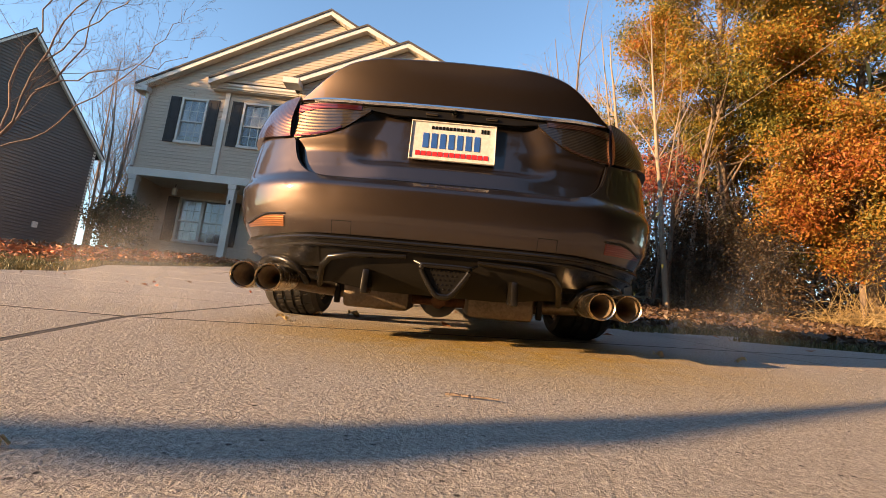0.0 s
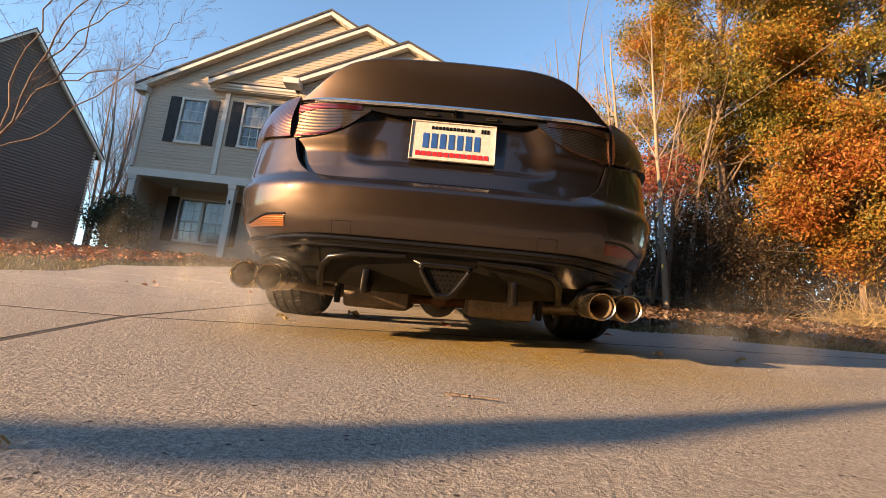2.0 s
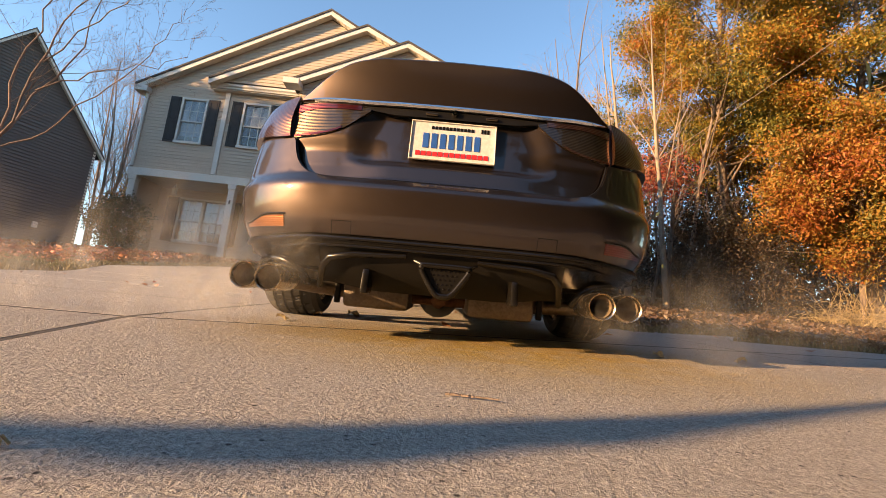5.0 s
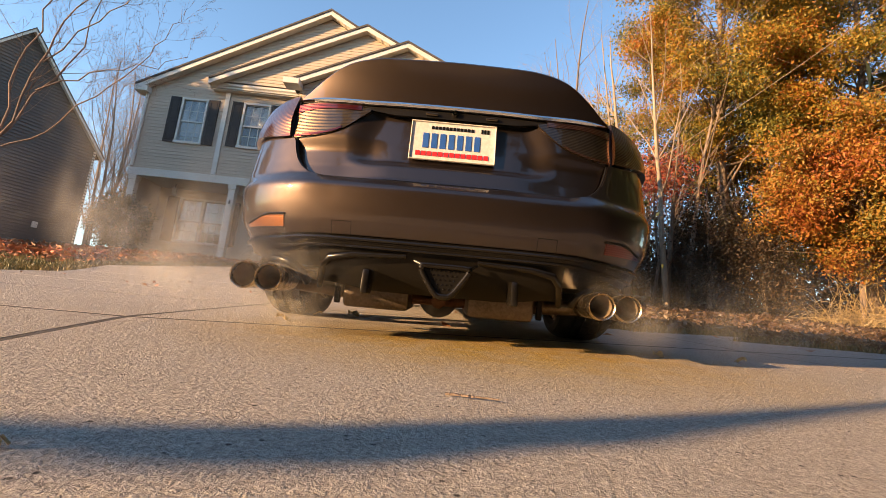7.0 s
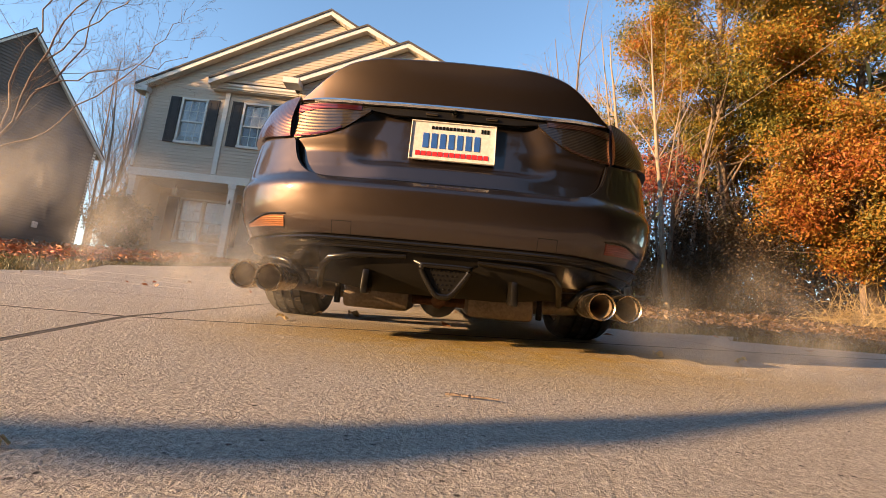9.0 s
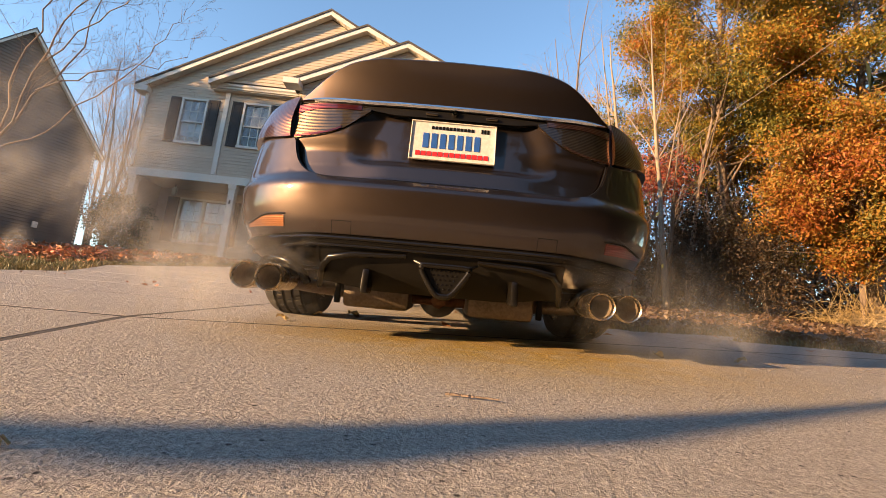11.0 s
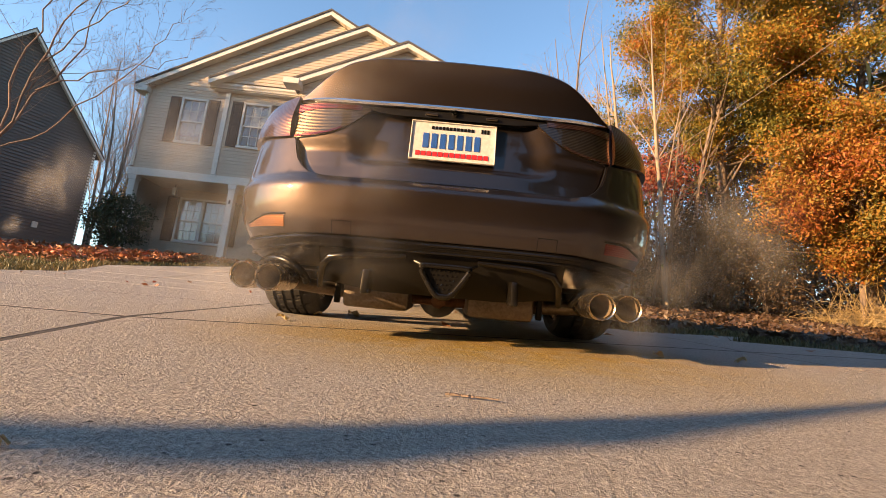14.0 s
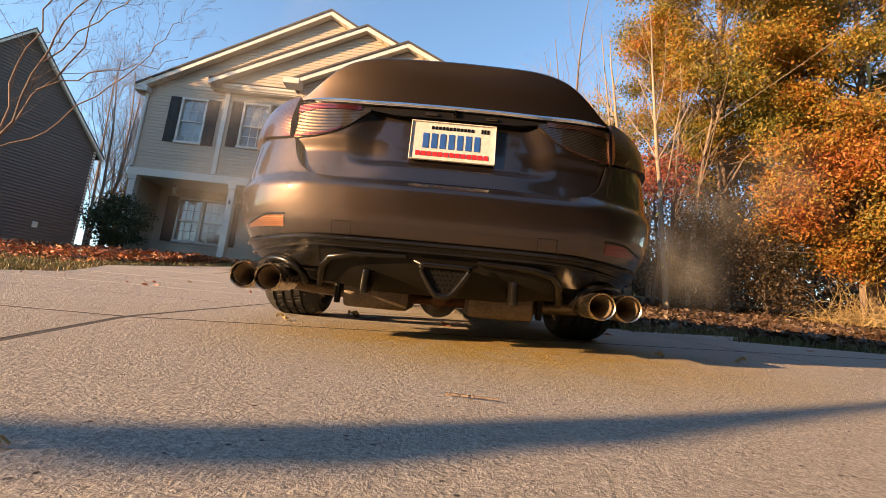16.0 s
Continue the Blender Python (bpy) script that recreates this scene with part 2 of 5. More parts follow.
def build_ground():
    def axis(near0, near1, step, far):
        a = list(np.arange(near0, near1 + 1e-6, step))
        g, lo, hi = step, near0, near1
        while lo > -far:
            g *= 1.25
            lo -= g
            hi += g
            a = [lo] + a + [hi]
        return a
    xs, ys = axis(-14, 14, 0.2, 1500), axis(-3, 18, 0.2, 1500)
    verts, rnd = [], random.Random(3)
    for y in ys:
        for x in xs:
            near = abs(x) < 30 and -20 < y < 40
            inside = near and (in_concrete((x, y)) or in_concrete((x + 0.2, y)) or in_concrete((x - 0.2, y)) or in_concrete((x, y - 0.2)) or in_concrete((x, y + 0.2)))
            z = land(x, y) - (0.06 if inside else -0.012) + (rnd.uniform(-0.012, 0.012) if near and not inside else 0)
            verts.append((x, y, z))
    n = len(xs)
    faces = [(j * n + i, j * n + i + 1, (j + 1) * n + i + 1, (j + 1) * n + i) for j in range(len(ys) - 1) for i in range(n - 1)]
    return tagged(mesh_object("ground", verts, faces, SOIL, smooth=True), "sloping lawn and leaf-strewn ground round the drive", "ground", kind="structure")


def slab_mesh(corners, cuts, step=0.2, gap=0.006):
    """A slab of concrete between four corners, cut by lines, following the land."""
    bm = bmesh.new()
    n = 12
    a, b, c, d = [Vector((*p, 0)) for p in corners]
    grid = [[bm.verts.new((a * (1 - i / n) + b * (i / n)) * (1 - j / n) + (d * (1 - i / n) + c * (i / n)) * (j / n)) for i in range(n + 1)] for j in range(n + 1)]
    for j in range(n):
        for i in range(n):
            bm.faces.new((grid[j][i], grid[j][i + 1], grid[j + 1][i + 1], grid[j + 1][i]))
    for p, q in cuts:
        nrm = Vector((q[1] - p[1], -(q[0] - p[0]), 0)).normalized()
        bmesh.ops.bisect_plane(bm, geom=bm.verts[:] + bm.edges[:] + bm.faces[:], plane_co=(p[0] - nrm.x * gap, p[1] - nrm.y * gap, 0), plane_no=nrm, clear_outer=True)
    if not bm.faces:
        bm.free()
        return None
    for v in bm.verts:
        v.co.z = land(v.co.x, v.co.y)
    r = bmesh.ops.extrude_face_region(bm, geom=bm.faces[:])
    for e in r["geom"]:
        if isinstance(e, bmesh.types.BMVert):
            e.co.z -= 0.1
    return bm


def build_concrete():
    drive = tagged(empty("driveway"), "sunlit broom-finished tan concrete driveway with dark expansion joints", "driveway", kind="structure")
    o = Vector((-1.06, 1.69))                   # where two joints cross
    right, left, front, back = Vector((0.933, 0.36)), Vector((1.0, 0.03)), Vector((-0.25, 0.968)), Vector((-0.05, 0.999))
    us = [-9.15, -6.1, -3.05, 0.0, 3.05, 6.1, 9.15]
    vs = [-12.0, 0.0, 1.33, 2.9, 4.5, 6.1, 7.7, 9.3, 10.9, 12.5, 14.4]
    for u0, u1 in zip(us, us[1:]):
        for v0, v1 in zip(vs, vs[1:]):
            g, gv = 0.014, 0.02
            u, v = left if u1 <= 0 else right, front if v1 <= 0 else back
            quad = [tuple(o + u * a + v * b) for a, b in ((u0 + g, v0 + gv), (u1 - g, v0 + gv), (u1 - g, v1 - gv), (u0 + g, v1 - gv))]
            cuts = [(L_A, L_B), (L_B, L_C)]
            far = v0 >= 1.3
            cuts += [((-20, 15.2), (20, 15.2))]
            cuts += [((0.1, 15.0), R_A)] if far else [(R_B, R_A)]
            bm = slab_mesh(quad, cuts_for(cuts, o))
            if bm:
                part("slab", bm, CONCRETE, drive)
    bm = slab_mesh([(-8, -2), (6, -2), (6, 3.8), (-8, 3.8)], cuts_for([(L_A, L_B)], o))
    for v in bm.verts:
        v.co.z -= 0.0008
    part("joint_filler", bm, SHINGLE, drive, "dark gritty filler in the joints")
    bm = slab_mesh([(0.3, 3.83), (2.0, 3.62), (4.03, 5.55), (1.5, 4.2)], [])
    part("slab", bm, CONCRETE, drive)
    return drive


def cuts_for(lines, inside):
    """Turns each line so that the point inside stays."""
    out = []
    for p, q in lines:
        nrm = (q[1] - p[1], -(q[0] - p[0]))
        s = (inside[0] - p[0]) * nrm[0] + (inside[1] - p[1]) * nrm[1]
        out.append((p, q) if s < 0 else (q, p))
    return out


# ---- houses ----
def siding_wall(name, outline, y, course, material, parent, thick=0.16, holes=(), lap=0.016):
    """A wall in the x-z plane facing -y: lap boards as sawtooth courses, cut to a convex outline, with openings."""
    z0, z1 = min(p[1] for p in outline), max(p[1] for p in outline)
    n = max(1, int((z1 - z0) / course + 0.999))
    bm = bmesh.new()

    def span(z):
        xs = []
        for (xa, za), (xb, zb) in zip(outline, outline[1:] + outline[:1]):
            if (za - z) * (zb - z) <= 0 and abs(za - zb) > 1e-9:
                xs.append(xa + (xb - xa) * (z - za) / (zb - za))
        return (min(xs), max(xs)) if len(xs) > 1 else None

    for i in range(n):
        a, b = z0 + i * course, min(z0 + (i + 1) * course, z1)
        levels = sorted({a, b} | {h for x0, x1, h0, h1 in holes for h in (h0, h1) if a < h < b})
        for lo, hi in zip(levels, levels[1:]):
            s0, s1 = span(lo + 1e-5), span(hi - 1e-5)
            if not s0 or not s1:
                continue
            mid = (lo + hi) / 2
            runs = [(None, None)]
            cut = sorted((x0, x1) for x0, x1, h0, h1 in holes if h0 < mid < h1)
            edges = [None]
            for x0, x1 in cut:
                edges += [x0, x1]
            edges.append(None)
            for k in range(0, len(edges), 2):
                l0 = s0[0] if edges[k] is None else edges[k]
                l1 = s1[0] if edges[k] is None else edges[k]
                r0 = s0[1] if edges[k + 1] is None else edges[k + 1]
                r1 = s1[1] if edges[k + 1] is None else edges[k + 1]
                d0, d1 = y - lap * (1 - (lo - a) / course), y - lap * (1 - (hi - a) / course)
                q = [bm.verts.new(p) for p in ((l0, d0, lo), (r0, d0, lo), (r1, d1, hi), (l1, d1, hi))]
                bm.faces.new(q)
                q2 = [bm.verts.new(p) for p in ((l0, y + thick, lo), (r0, y + thick, lo), (r1, y + thick, hi), (l1, y + thick, hi))]
                bm.faces.new(q2[::-1])
                bm.faces.new((q[0], q[3], q2[3], q2[0]))
                bm.faces.new((q[1], q2[1], q2[2], q[2]))
                low = [bm.verts.new(p) for p in ((l0, y, lo), (r0, y, lo))]
                bm.faces.new((q[0], low[0], low[1], q[1]))
    bmesh.ops.remove_doubles(bm, verts=bm.verts, dist=1e-4)
    me = bpy.data.meshes.new(name)
    bm.to_mesh(me)
    bm.free()
    me.materials.append(material)
    ob = new(name, me)
    ob.parent = parent
    return ob


def blind_mesh(x0, x1, y, z0, z1):
    bm = bmesh.new()
    z = z0
    while z < z1 - 0.02:
        q = [bm.verts.new(p) for p in ((x0, y, z), (x1, y, z), (x1, y + 0.022, z + 0.034), (x0, y + 0.022, z + 0.034))]
        bm.faces.new(q)
        z += 0.038
    r = bmesh.ops.extrude_face_region(bm, geom=bm.faces[:])
    for e in r["geom"]:
        if isinstance(e, bmesh.types.BMVert):
            e.co.z += 0.003
    return bm


def window(parent, x0, x1, z0, z1, y, double=False, shutters=(0.36, 0.36), blind=0.5):
    w = empty("window", None, parent)
    t = 0.07
    bm = box(x0, x1, y - 0.05, y + 0.1, z1 - t, z1, 0.006)
    box(x0 - 0.02, x1 + 0.02, y - 0.07, y + 0.1, z0 - 0.02, z0 + t, 0.006, bm)
    box(x0, x0 + t, y - 0.05, y + 0.1, z0 + t, z1 - t, 0.006, bm)
    box(x1 - t, x1, y - 0.05, y + 0.1, z0 + t, z1 - t, 0.006, bm)
    if double:
        c = (x0 + x1) / 2
        box(c - 0.06, c + 0.06, y - 0.045, y + 0.1, z0 + t, z1 - t, 0.006, bm)
    part("window_frame", bm, TRIM, w)
    spans = [(x0 + t, x1 - t)] if not double else [(x0 + t, (x0 + x1) / 2 - 0.06), ((x0 + x1) / 2 + 0.06, x1 - t)]
    zm = (z0 + z1) / 2 - 0.03
    for a, b in spans:
        part("meeting_rail", box(a, b, y - 0.025, y + 0.02, zm - 0.025, zm + 0.025, 0.004), TRIM, w)
        for pane in (part("pane", box(a, b, y + 0.012, y + 0.018, zm + 0.025, z1 - t), PANE, w), part("pane", box(a, b, y + 0.03, y + 0.036, z0 + t, zm - 0.025), PANE, w)):
            pane.visible_shadow = False
        part("blind", blind_mesh(a, b, y + 0.075, zm - (0.0 if blind < 0.6 else 0.5), z1 - t), BLIND, w)
        bm = bmesh.new()
        for k in (1, 2):
            xk = a + (b - a) * k / 3
            box(xk - 0.009, xk + 0.009, y - 0.004, y + 0.01, zm + 0.025, z1 - t, 0, bm)
            box(xk - 0.009, xk + 0.009, y + 0.014, y + 0.028, z0 + t, zm - 0.025, 0, bm)
        for z in ((zm + z1 - t) / 2, (z0 + t + zm) / 2):
            f = 0 if z > zm else 0.018
            box(a, b, y - 0.005 + f, y + 0.009 + f, z - 0.009, z + 0.009, 0, bm)
        part("muntin", bm, TRIM, w)
    for side, width in zip((-1, 1), shutters):
        if not width:
            continue
        a, b = (x0 - 0.03 - width, x0 - 0.03) if side < 0 else (x1 + 0.03, x1 + 0.03 + width)
        bm = box(a, b, y - 0.05, y - 0.018, z0, z1, 0.008)
        f = bm.faces[:]
        for lo, hi in ((z0 + 0.08, zm - 0.05), (zm + 0.05, z1 - 0.08)):
            for p, q in ((lo, lo + 0.025), (hi - 0.025, hi)):
                box(a + 0.06, b - 0.06, y - 0.062, y - 0.05, p, q, 0.003, bm)
            for p, q in ((a + 0.06, a + 0.085), (b - 0.085, b - 0.06)):
                box(p, q, y - 0.062, y - 0.05, lo + 0.025, hi - 0.025, 0.003, bm)
        part("shutter", bm, SHUTTER, w)
    return w


def gable_roof(parent, xa, za, xm, zm, xb, zb, y0, y1, wall_y, fascia=0.17):
    """A pitched roof over a gable: shingled slopes, rake boards and soffits in front."""
    t = 0.07
    for (x0, z0), (x1, z1) in (((xa, za), (xm, zm)), ((xb, zb), (xm, zm))):
        part("roof", prism([(x0, z0), (x1, z1), (x1, z1 + t), (x0, z0 + t)], y0 - 0.03, y1), SHINGLE, parent)
        part("rake_board", prism([(x0, z0 - fascia), (x1, z1 - fascia), (x1, z1 - 0.004), (x0, z0 - 0.004)], y0, y0 + 0.03), TRIM, parent)
        bm = prism([(x0, z0 - fascia + 0.02), (x1, z1 - fascia + 0.02), (x1, z1 - fascia + 0.05), (x0, z0 - fascia + 0.05)], y0 + 0.034, wall_y + 0.02)
        n = int(math.hypot(x1 - x0, z1 - z0) / 0.3)
        for k in range(n):
            f0, f1 = (k + 0.1) / n, (k + 0.14) / n
            pa, pb = (x0 + (x1 - x0) * f0, z0 + (z1 - z0) * f0), (x0 + (x1 - x0) * f1, z0 + (z1 - z0) * f1)
            prism([(pa[0], pa[1] - fascia), (pb[0], pb[1] - fascia), (pb[0], pb[1] - fascia + 0.02), (pa[0], pa[1] - fascia + 0.02)], y0 + 0.04, wall_y, bm)
        part("soffit", bm, SOFFIT, parent)


def gutter(parent, x0, x1, y, z):
    """A moulded gutter along x: flat back, stepped front."""
    bm = bmesh.new()
    profile = ((0, 0), (-0.13, 0), (-0.15, 0.05), (-0.19, 0.09), (-0.2, 0.16), (-0.17, 0.16), (-0.16, 0.12), (0, 0.12))
    a, b = [[bm.verts.new((x, y + dy, z + dz)) for dy, dz in profile] for x in (x0, x1)]
    for k in range(8):
        bm.faces.new((a[k], a[(k + 1) % 8], b[(k + 1) % 8], b[k]))
    bm.faces.new(a[::-1])
    bm.faces.new(b)
    part("gutter", bm, TRIM, parent)


def build_house():
    house = tagged(empty("house"), "two-storey beige vinyl-sided house with dark shutters and porch", "house")
    y, base = 15.5, 1.55
    w1, w2 = (-9.43, -8.53, 5.72, 7.36), (-7.31, -6.37, 5.76, 7.4)
    siding_wall("wall", [(-10.6, 4.7), (-7.9, 4.7), (-7.9, 7.72), (-10.6, 7.72)], y, 0.115, SIDING, house, holes=[w1])
    siding_wall("wall", [(-7.9, 4.7), (-5.0, 4.7), (-5.0, 7.9), (-7.9, 7.9)], y - 0.004, 0.115, SIDING, house, holes=[w2])
    # upper gable walls
    siding_wall("gable_wall", [(-10.6, 7.72), (1.0, 7.72), (-4.8, 10.9)], y + 0.02, 0.115, SIDING, house)
    siding_wall("gable_wall", [(-8.0, 7.95), (1.2, 7.95), (-3.39, 10.25)], y - 0.3, 0.115, SIDING, house)
    siding_wall("gable_wall", [(-5.2, 7.75), (1.5, 7.75), (-1.85, 9.4)], 14.6, 0.115, SIDING, house)
    siding_wall("wall", [(-5.2, base), (1.5, base), (1.5, 7.75), (-5.2, 7.75)], 14.62, 0.115, SIDING, house)
    gable_roof(house, -10.98, 7.55, -4.79, 11.08, 1.4, 7.55, y - 0.26, y + 9, y)
    gable_roof(house, -8.4, 7.88, -3.39, 10.42, 1.62, 7.88, y - 0.56, y + 5, y - 0.3)
    gable_roof(house, -5.5, 7.8, -1.85, 9.56, 1.8, 7.8, 14.34, y + 3, 14.6)
    gutter(house, -8.5, -5.4, y - 0.1, 7.75)
    part("soffit", box(-8.4, -5.4, y - 0.22, y - 0.02, 7.7, 7.715), SOFFIT, house)
    part("eave_return", box(-11.0, -10.55, y - 0.27, y + 0.2, 7.36, 7.56, 0.02), TRIM, house)
    part("eave_return", box(-5.62, -5.1, 14.12, 14.6, 7.6, 7.8, 0.02), TRIM, house)
    part("downspout", box(-10.68, -10.58, y - 0.09, y - 0.02, 4.75, 7.4, 0.02), TRIM, house)
    part("corner_board", box(-7.98, -7.82, y - 0.06, y - 0.01, 4.72, 7.74, 0.006), TRIM, house)
    # body behind the front
    for name, a in (("side_wall", (-10.6, -10.44)), ("side_wall", (0.9, 1.06))):
        part(name, box(a[0], a[1], y + 0.17, y + 9, base, 7.7), SIDING, house)
    part("back_wall", box(-10.6, 1.06, y + 9, y + 9.16, base, 7.7), SIDING, house)
    # porch
    part("porch_beam", box(-10.72, -5.2, y - 0.08, y + 0.2, 4.44, 4.7, 0.01), TRIM, house)
    part("porch_ceiling", box(-10.6, -5.2, y + 0.2, 17.0, 4.5, 4.54), SOFFIT, house)
    part("porch_floor", box(-10.7, -5.2, y - 0.15, 17.0, base - 0.25, 1.74, 0.01), CONCRETE, house)
    for x in (-10.5, -7.17):
        bm = box(x - 0.11, x + 0.11, y - 0.06, y + 0.16, 1.74, 4.44, 0.008)
        box(x - 0.14, x + 0.14, y - 0.09, y + 0.19, 1.744, 1.95, 0.01, bm)
        box(x - 0.14, x + 0.14, y - 0.09, y + 0.19, 4.28, 4.436, 0.01, bm)
        part("porch_post", bm, TRIM, house)
    part("number_bar", box(-7.2, -7.14, y - 0.075, y - 0.064, 3.78, 3.9), SHUTTER, house)
    wp = (-9.66, -7.9, 2.56, 4.19)
    siding_wall("porch_wall", [(-10.6, 1.74), (-5.2, 1.74), (-5.2, 4.5), (-10.6, 4.5)], 17.0, 0.115, SIDING, house, holes=[wp])
    part("corner_board", box(-10.74, -10.6, 16.96, 17.1, 1.74, 4.5, 0.005), TRIM, house)
    window(house, *w1, y, blind=0.9)
    window(house, *w2, y)
    window(house, *wp, 17.0, True, (0.4, 0.42))
    lantern = empty("porch_lantern", None, house)
    part("cage", box(-9.62, -9.5, 16.3, 16.42, 4.1, 4.36, 0.01), TRIM, lantern)
    part("stem", tube([(-9.56, 16.36, 4.36), (-9.56, 16.36, 4.5)], 0.012, 6), SHUTTER, lantern)
    return house


def build_neighbour():
    """Gable end of the next house: built facing -y, then turned."""
    h = tagged(empty("neighbour_house"), "tall gabled neighbour house in grey-brown vinyl siding", "house")
    half, eave, top = 3.9, 5.15, 9.8
    siding_wall("wall", [(-half, -1.44), (half, -1.44), (half, eave), (-half, eave)], 0, 0.16, SIDING_DARK, h, lap=0.05)
    siding_wall("gable_wall", [(-half, eave), (half, eave), (0, top)], 0, 0.16, SIDING_DARK, h, lap=0.05)
    gable_roof(h, -half - 0.35, eave - 0.32, 0, top + 0.1, half + 0.35, eave - 0.32, -0.25, 9, 0, 0.16)
    for x in (-half - 0.02, half - 0.1):
        part("corner_board", box(x, x + 0.12, -0.03, 0.1, -1.4, eave, 0.004), TRIM, h)
    part("side_wall", box(-half, -half + 0.16, 0.17, 9, -1.4, eave), SIDING_DARK, h)
    part("side_wall", box(half - 0.16, half, 0.17, 9, -1.4, eave), SIDING_DARK, h)
    part("back_wall", box(-half, half, 9.0, 9.16, -1.4, eave), SIDING_DARK, h)
    part("wall_vent", box(1.9, 2.15, -0.09, -0.02, 0.45, 0.75, 0.02), TRIM, h)
    # far corner at (-19.26, 25), wall running towards (0.44, 0.9)
    a = math.atan2(0.9, 0.44)
    d = Vector((math.cos(a), math.sin(a), 0))
    c = Vector((-19.26, 25, 2.95)) - d * half
    h.matrix_basis = Matrix.Translation(c) @ Matrix.Rotation(a, 4, "Z")
    return h


build_ground()
build_concrete()
build_house()
build_neighbour()


# ---- car ----
PAINT = surface("dark_grey_brown_metallic_paint", (0.062, 0.047, 0.04), (0.075, 0.057, 0.049), 3, 0.44, 0.97, 0.0, 900, coat=1.0)
PAINT.node_tree.nodes["Principled BSDF"].inputs["Coat IOR"].default_value = 1.5
BLACK = surface("black_plastic", (0.006, 0.0055, 0.005), (0.011, 0.01, 0.009), 8, 0.4, 0, 0.1, 200, 0.001, spec=0.22)
GLOSS_BLACK = surface("gloss_black_plastic", (0.005, 0.0045, 0.004), (0.009, 0.008, 0.007), 8, 0.27, 0, 0.03, 200, 0.001, spec=0.4)
RUBBER = surface("tyre_rubber", (0.02, 0.019, 0.018), (0.035, 0.033, 0.03), 8, 0.8, 0, 0.3, 90, 0.002)
CHROME = plain("chrome", (0.75, 0.74, 0.72), 0.08, 1.0)
STEEL = plain("brushed_stainless_steel", (0.55, 0.47, 0.36), 0.26, 1.0)
SOOT = surface("sooty_pipe_inside", (0.1, 0.075, 0.05), (0.24, 0.18, 0.115), 20, 0.7, 0.3, 0.2)
MUFFLER = surface("weathered_muffler_steel", (0.11, 0.09, 0.072), (0.22, 0.18, 0.145), 12, 0.5, 0.7, 0.4, 90, 0.003)
RUST = surface("rusty_pipe", (0.16, 0.08, 0.04), (0.26, 0.14, 0.08), 14, 0.7, 0.3, 0.4)
GLASS_DARK = plain("tinted_car_glass", (0.012, 0.013, 0.015), 0.05, 0.0, 0.5)
PLATE_WHITE = surface("white_plate_enamel", (0.55, 0.54, 0.53), (0.6, 0.59, 0.58), 5, 0.4, 0, 0.05)
BAR_BLUE = plain("blue_bars", (0.02, 0.09, 0.36), 0.45)
BAR_RED = plain("red_bars", (0.5, 0.02, 0.03), 0.45)


def lens_material(name, a, b, ribs, rough=0.12):
    """A moulded lamp lens with fine ribs across it."""
    m, nt, p, link = nodes(name)
    co = nt.nodes.new("ShaderNodeTexCoord")
    wv = nt.nodes.new("ShaderNodeTexWave")
    wv.bands_direction = "Z"
    wv.inputs["Scale"].default_value, wv.inputs["Distortion"].default_value = ribs, 0.25
    link(co.outputs["Object"], wv.inputs["Vector"])
    n = texture(nt, 14, 3, 0.6)
    c = mix(nt, wv.outputs["Fac"], a, b)
    link(mix(nt, 0.4, c, ramp(nt, n.outputs[0], ((0.3, a), (0.7, b)))), p.inputs["Base Color"])
    p.inputs["Roughness"].default_value = rough + 0.2
    p.inputs["Metallic"].default_value = 0.85
    p.inputs["Coat Weight"].default_value, p.inputs["Coat Roughness"].default_value = 1.0, 0.05
    bump(nt, p, wv.outputs["Fac"], 0.3, 0.002)
    return m


LENS_SMOKE = lens_material("smoked_red_lens", (0.06, 0.007, 0.005), (0.22, 0.12, 0.06), 52)
LENS_CLEAR = lens_material("smoked_ribbed_lens", (0.016, 0.009, 0.006), (0.14, 0.1, 0.055), 52)
LENS_AMBER = lens_material("amber_ribbed_reflector", (0.3, 0.1, 0.03), (0.6, 0.24, 0.08), 45)
LENS_SIDE = lens_material("red_lens_rim", (0.055, 0.004, 0.004), (0.1, 0.011, 0.009), 52)
LENS_RED = lens_material("dark_red_reflector", (0.1, 0.012, 0.01), (0.16, 0.03, 0.02), 45)

Z_OF = [0.14, 0.20, 0.28, 0.335, 0.36, 0.42, 0.50, 0.522, 0.535, 0.60, 0.70, 0.80, 0.86, 0.92, 0.98, 1.035]
W_OF = [0.75, 0.775, 0.807, 0.834, 0.856, 0.871, 0.877, 0.877, 0.877, 0.876, 0.868, 0.853, 0.834, 0.806, 0.775, 0.745]
Y_OF = [0.16, 0.09, 0.05, 0.028, 0.012, 0.0, 0.0, 0.008, 0.04, 0.062, 0.088, 0.108, 0.115, 0.12, 0.112, 0.1]
POWER, CORNER = 3.5, 0.95


def eased(v, at, values, reach):
    """A polyline with its corners rounded off."""
    return float(np.interp([v - reach, v - reach / 2, v, v + reach / 2, v + reach], at, values).mean())


def rear(x, z):
    """y of the car's rear surface at x and height z."""
    w, y0 = eased(z, Z_OF, W_OF, 0.04), eased(z, Z_OF, Y_OF, 0.014 if 0.47 < z < 0.6 else 0.03)
    return y0 + CORNER * (1 - max(0.0, 1 - min(1.0, abs(x) / w) ** POWER) ** (1 / POWER))


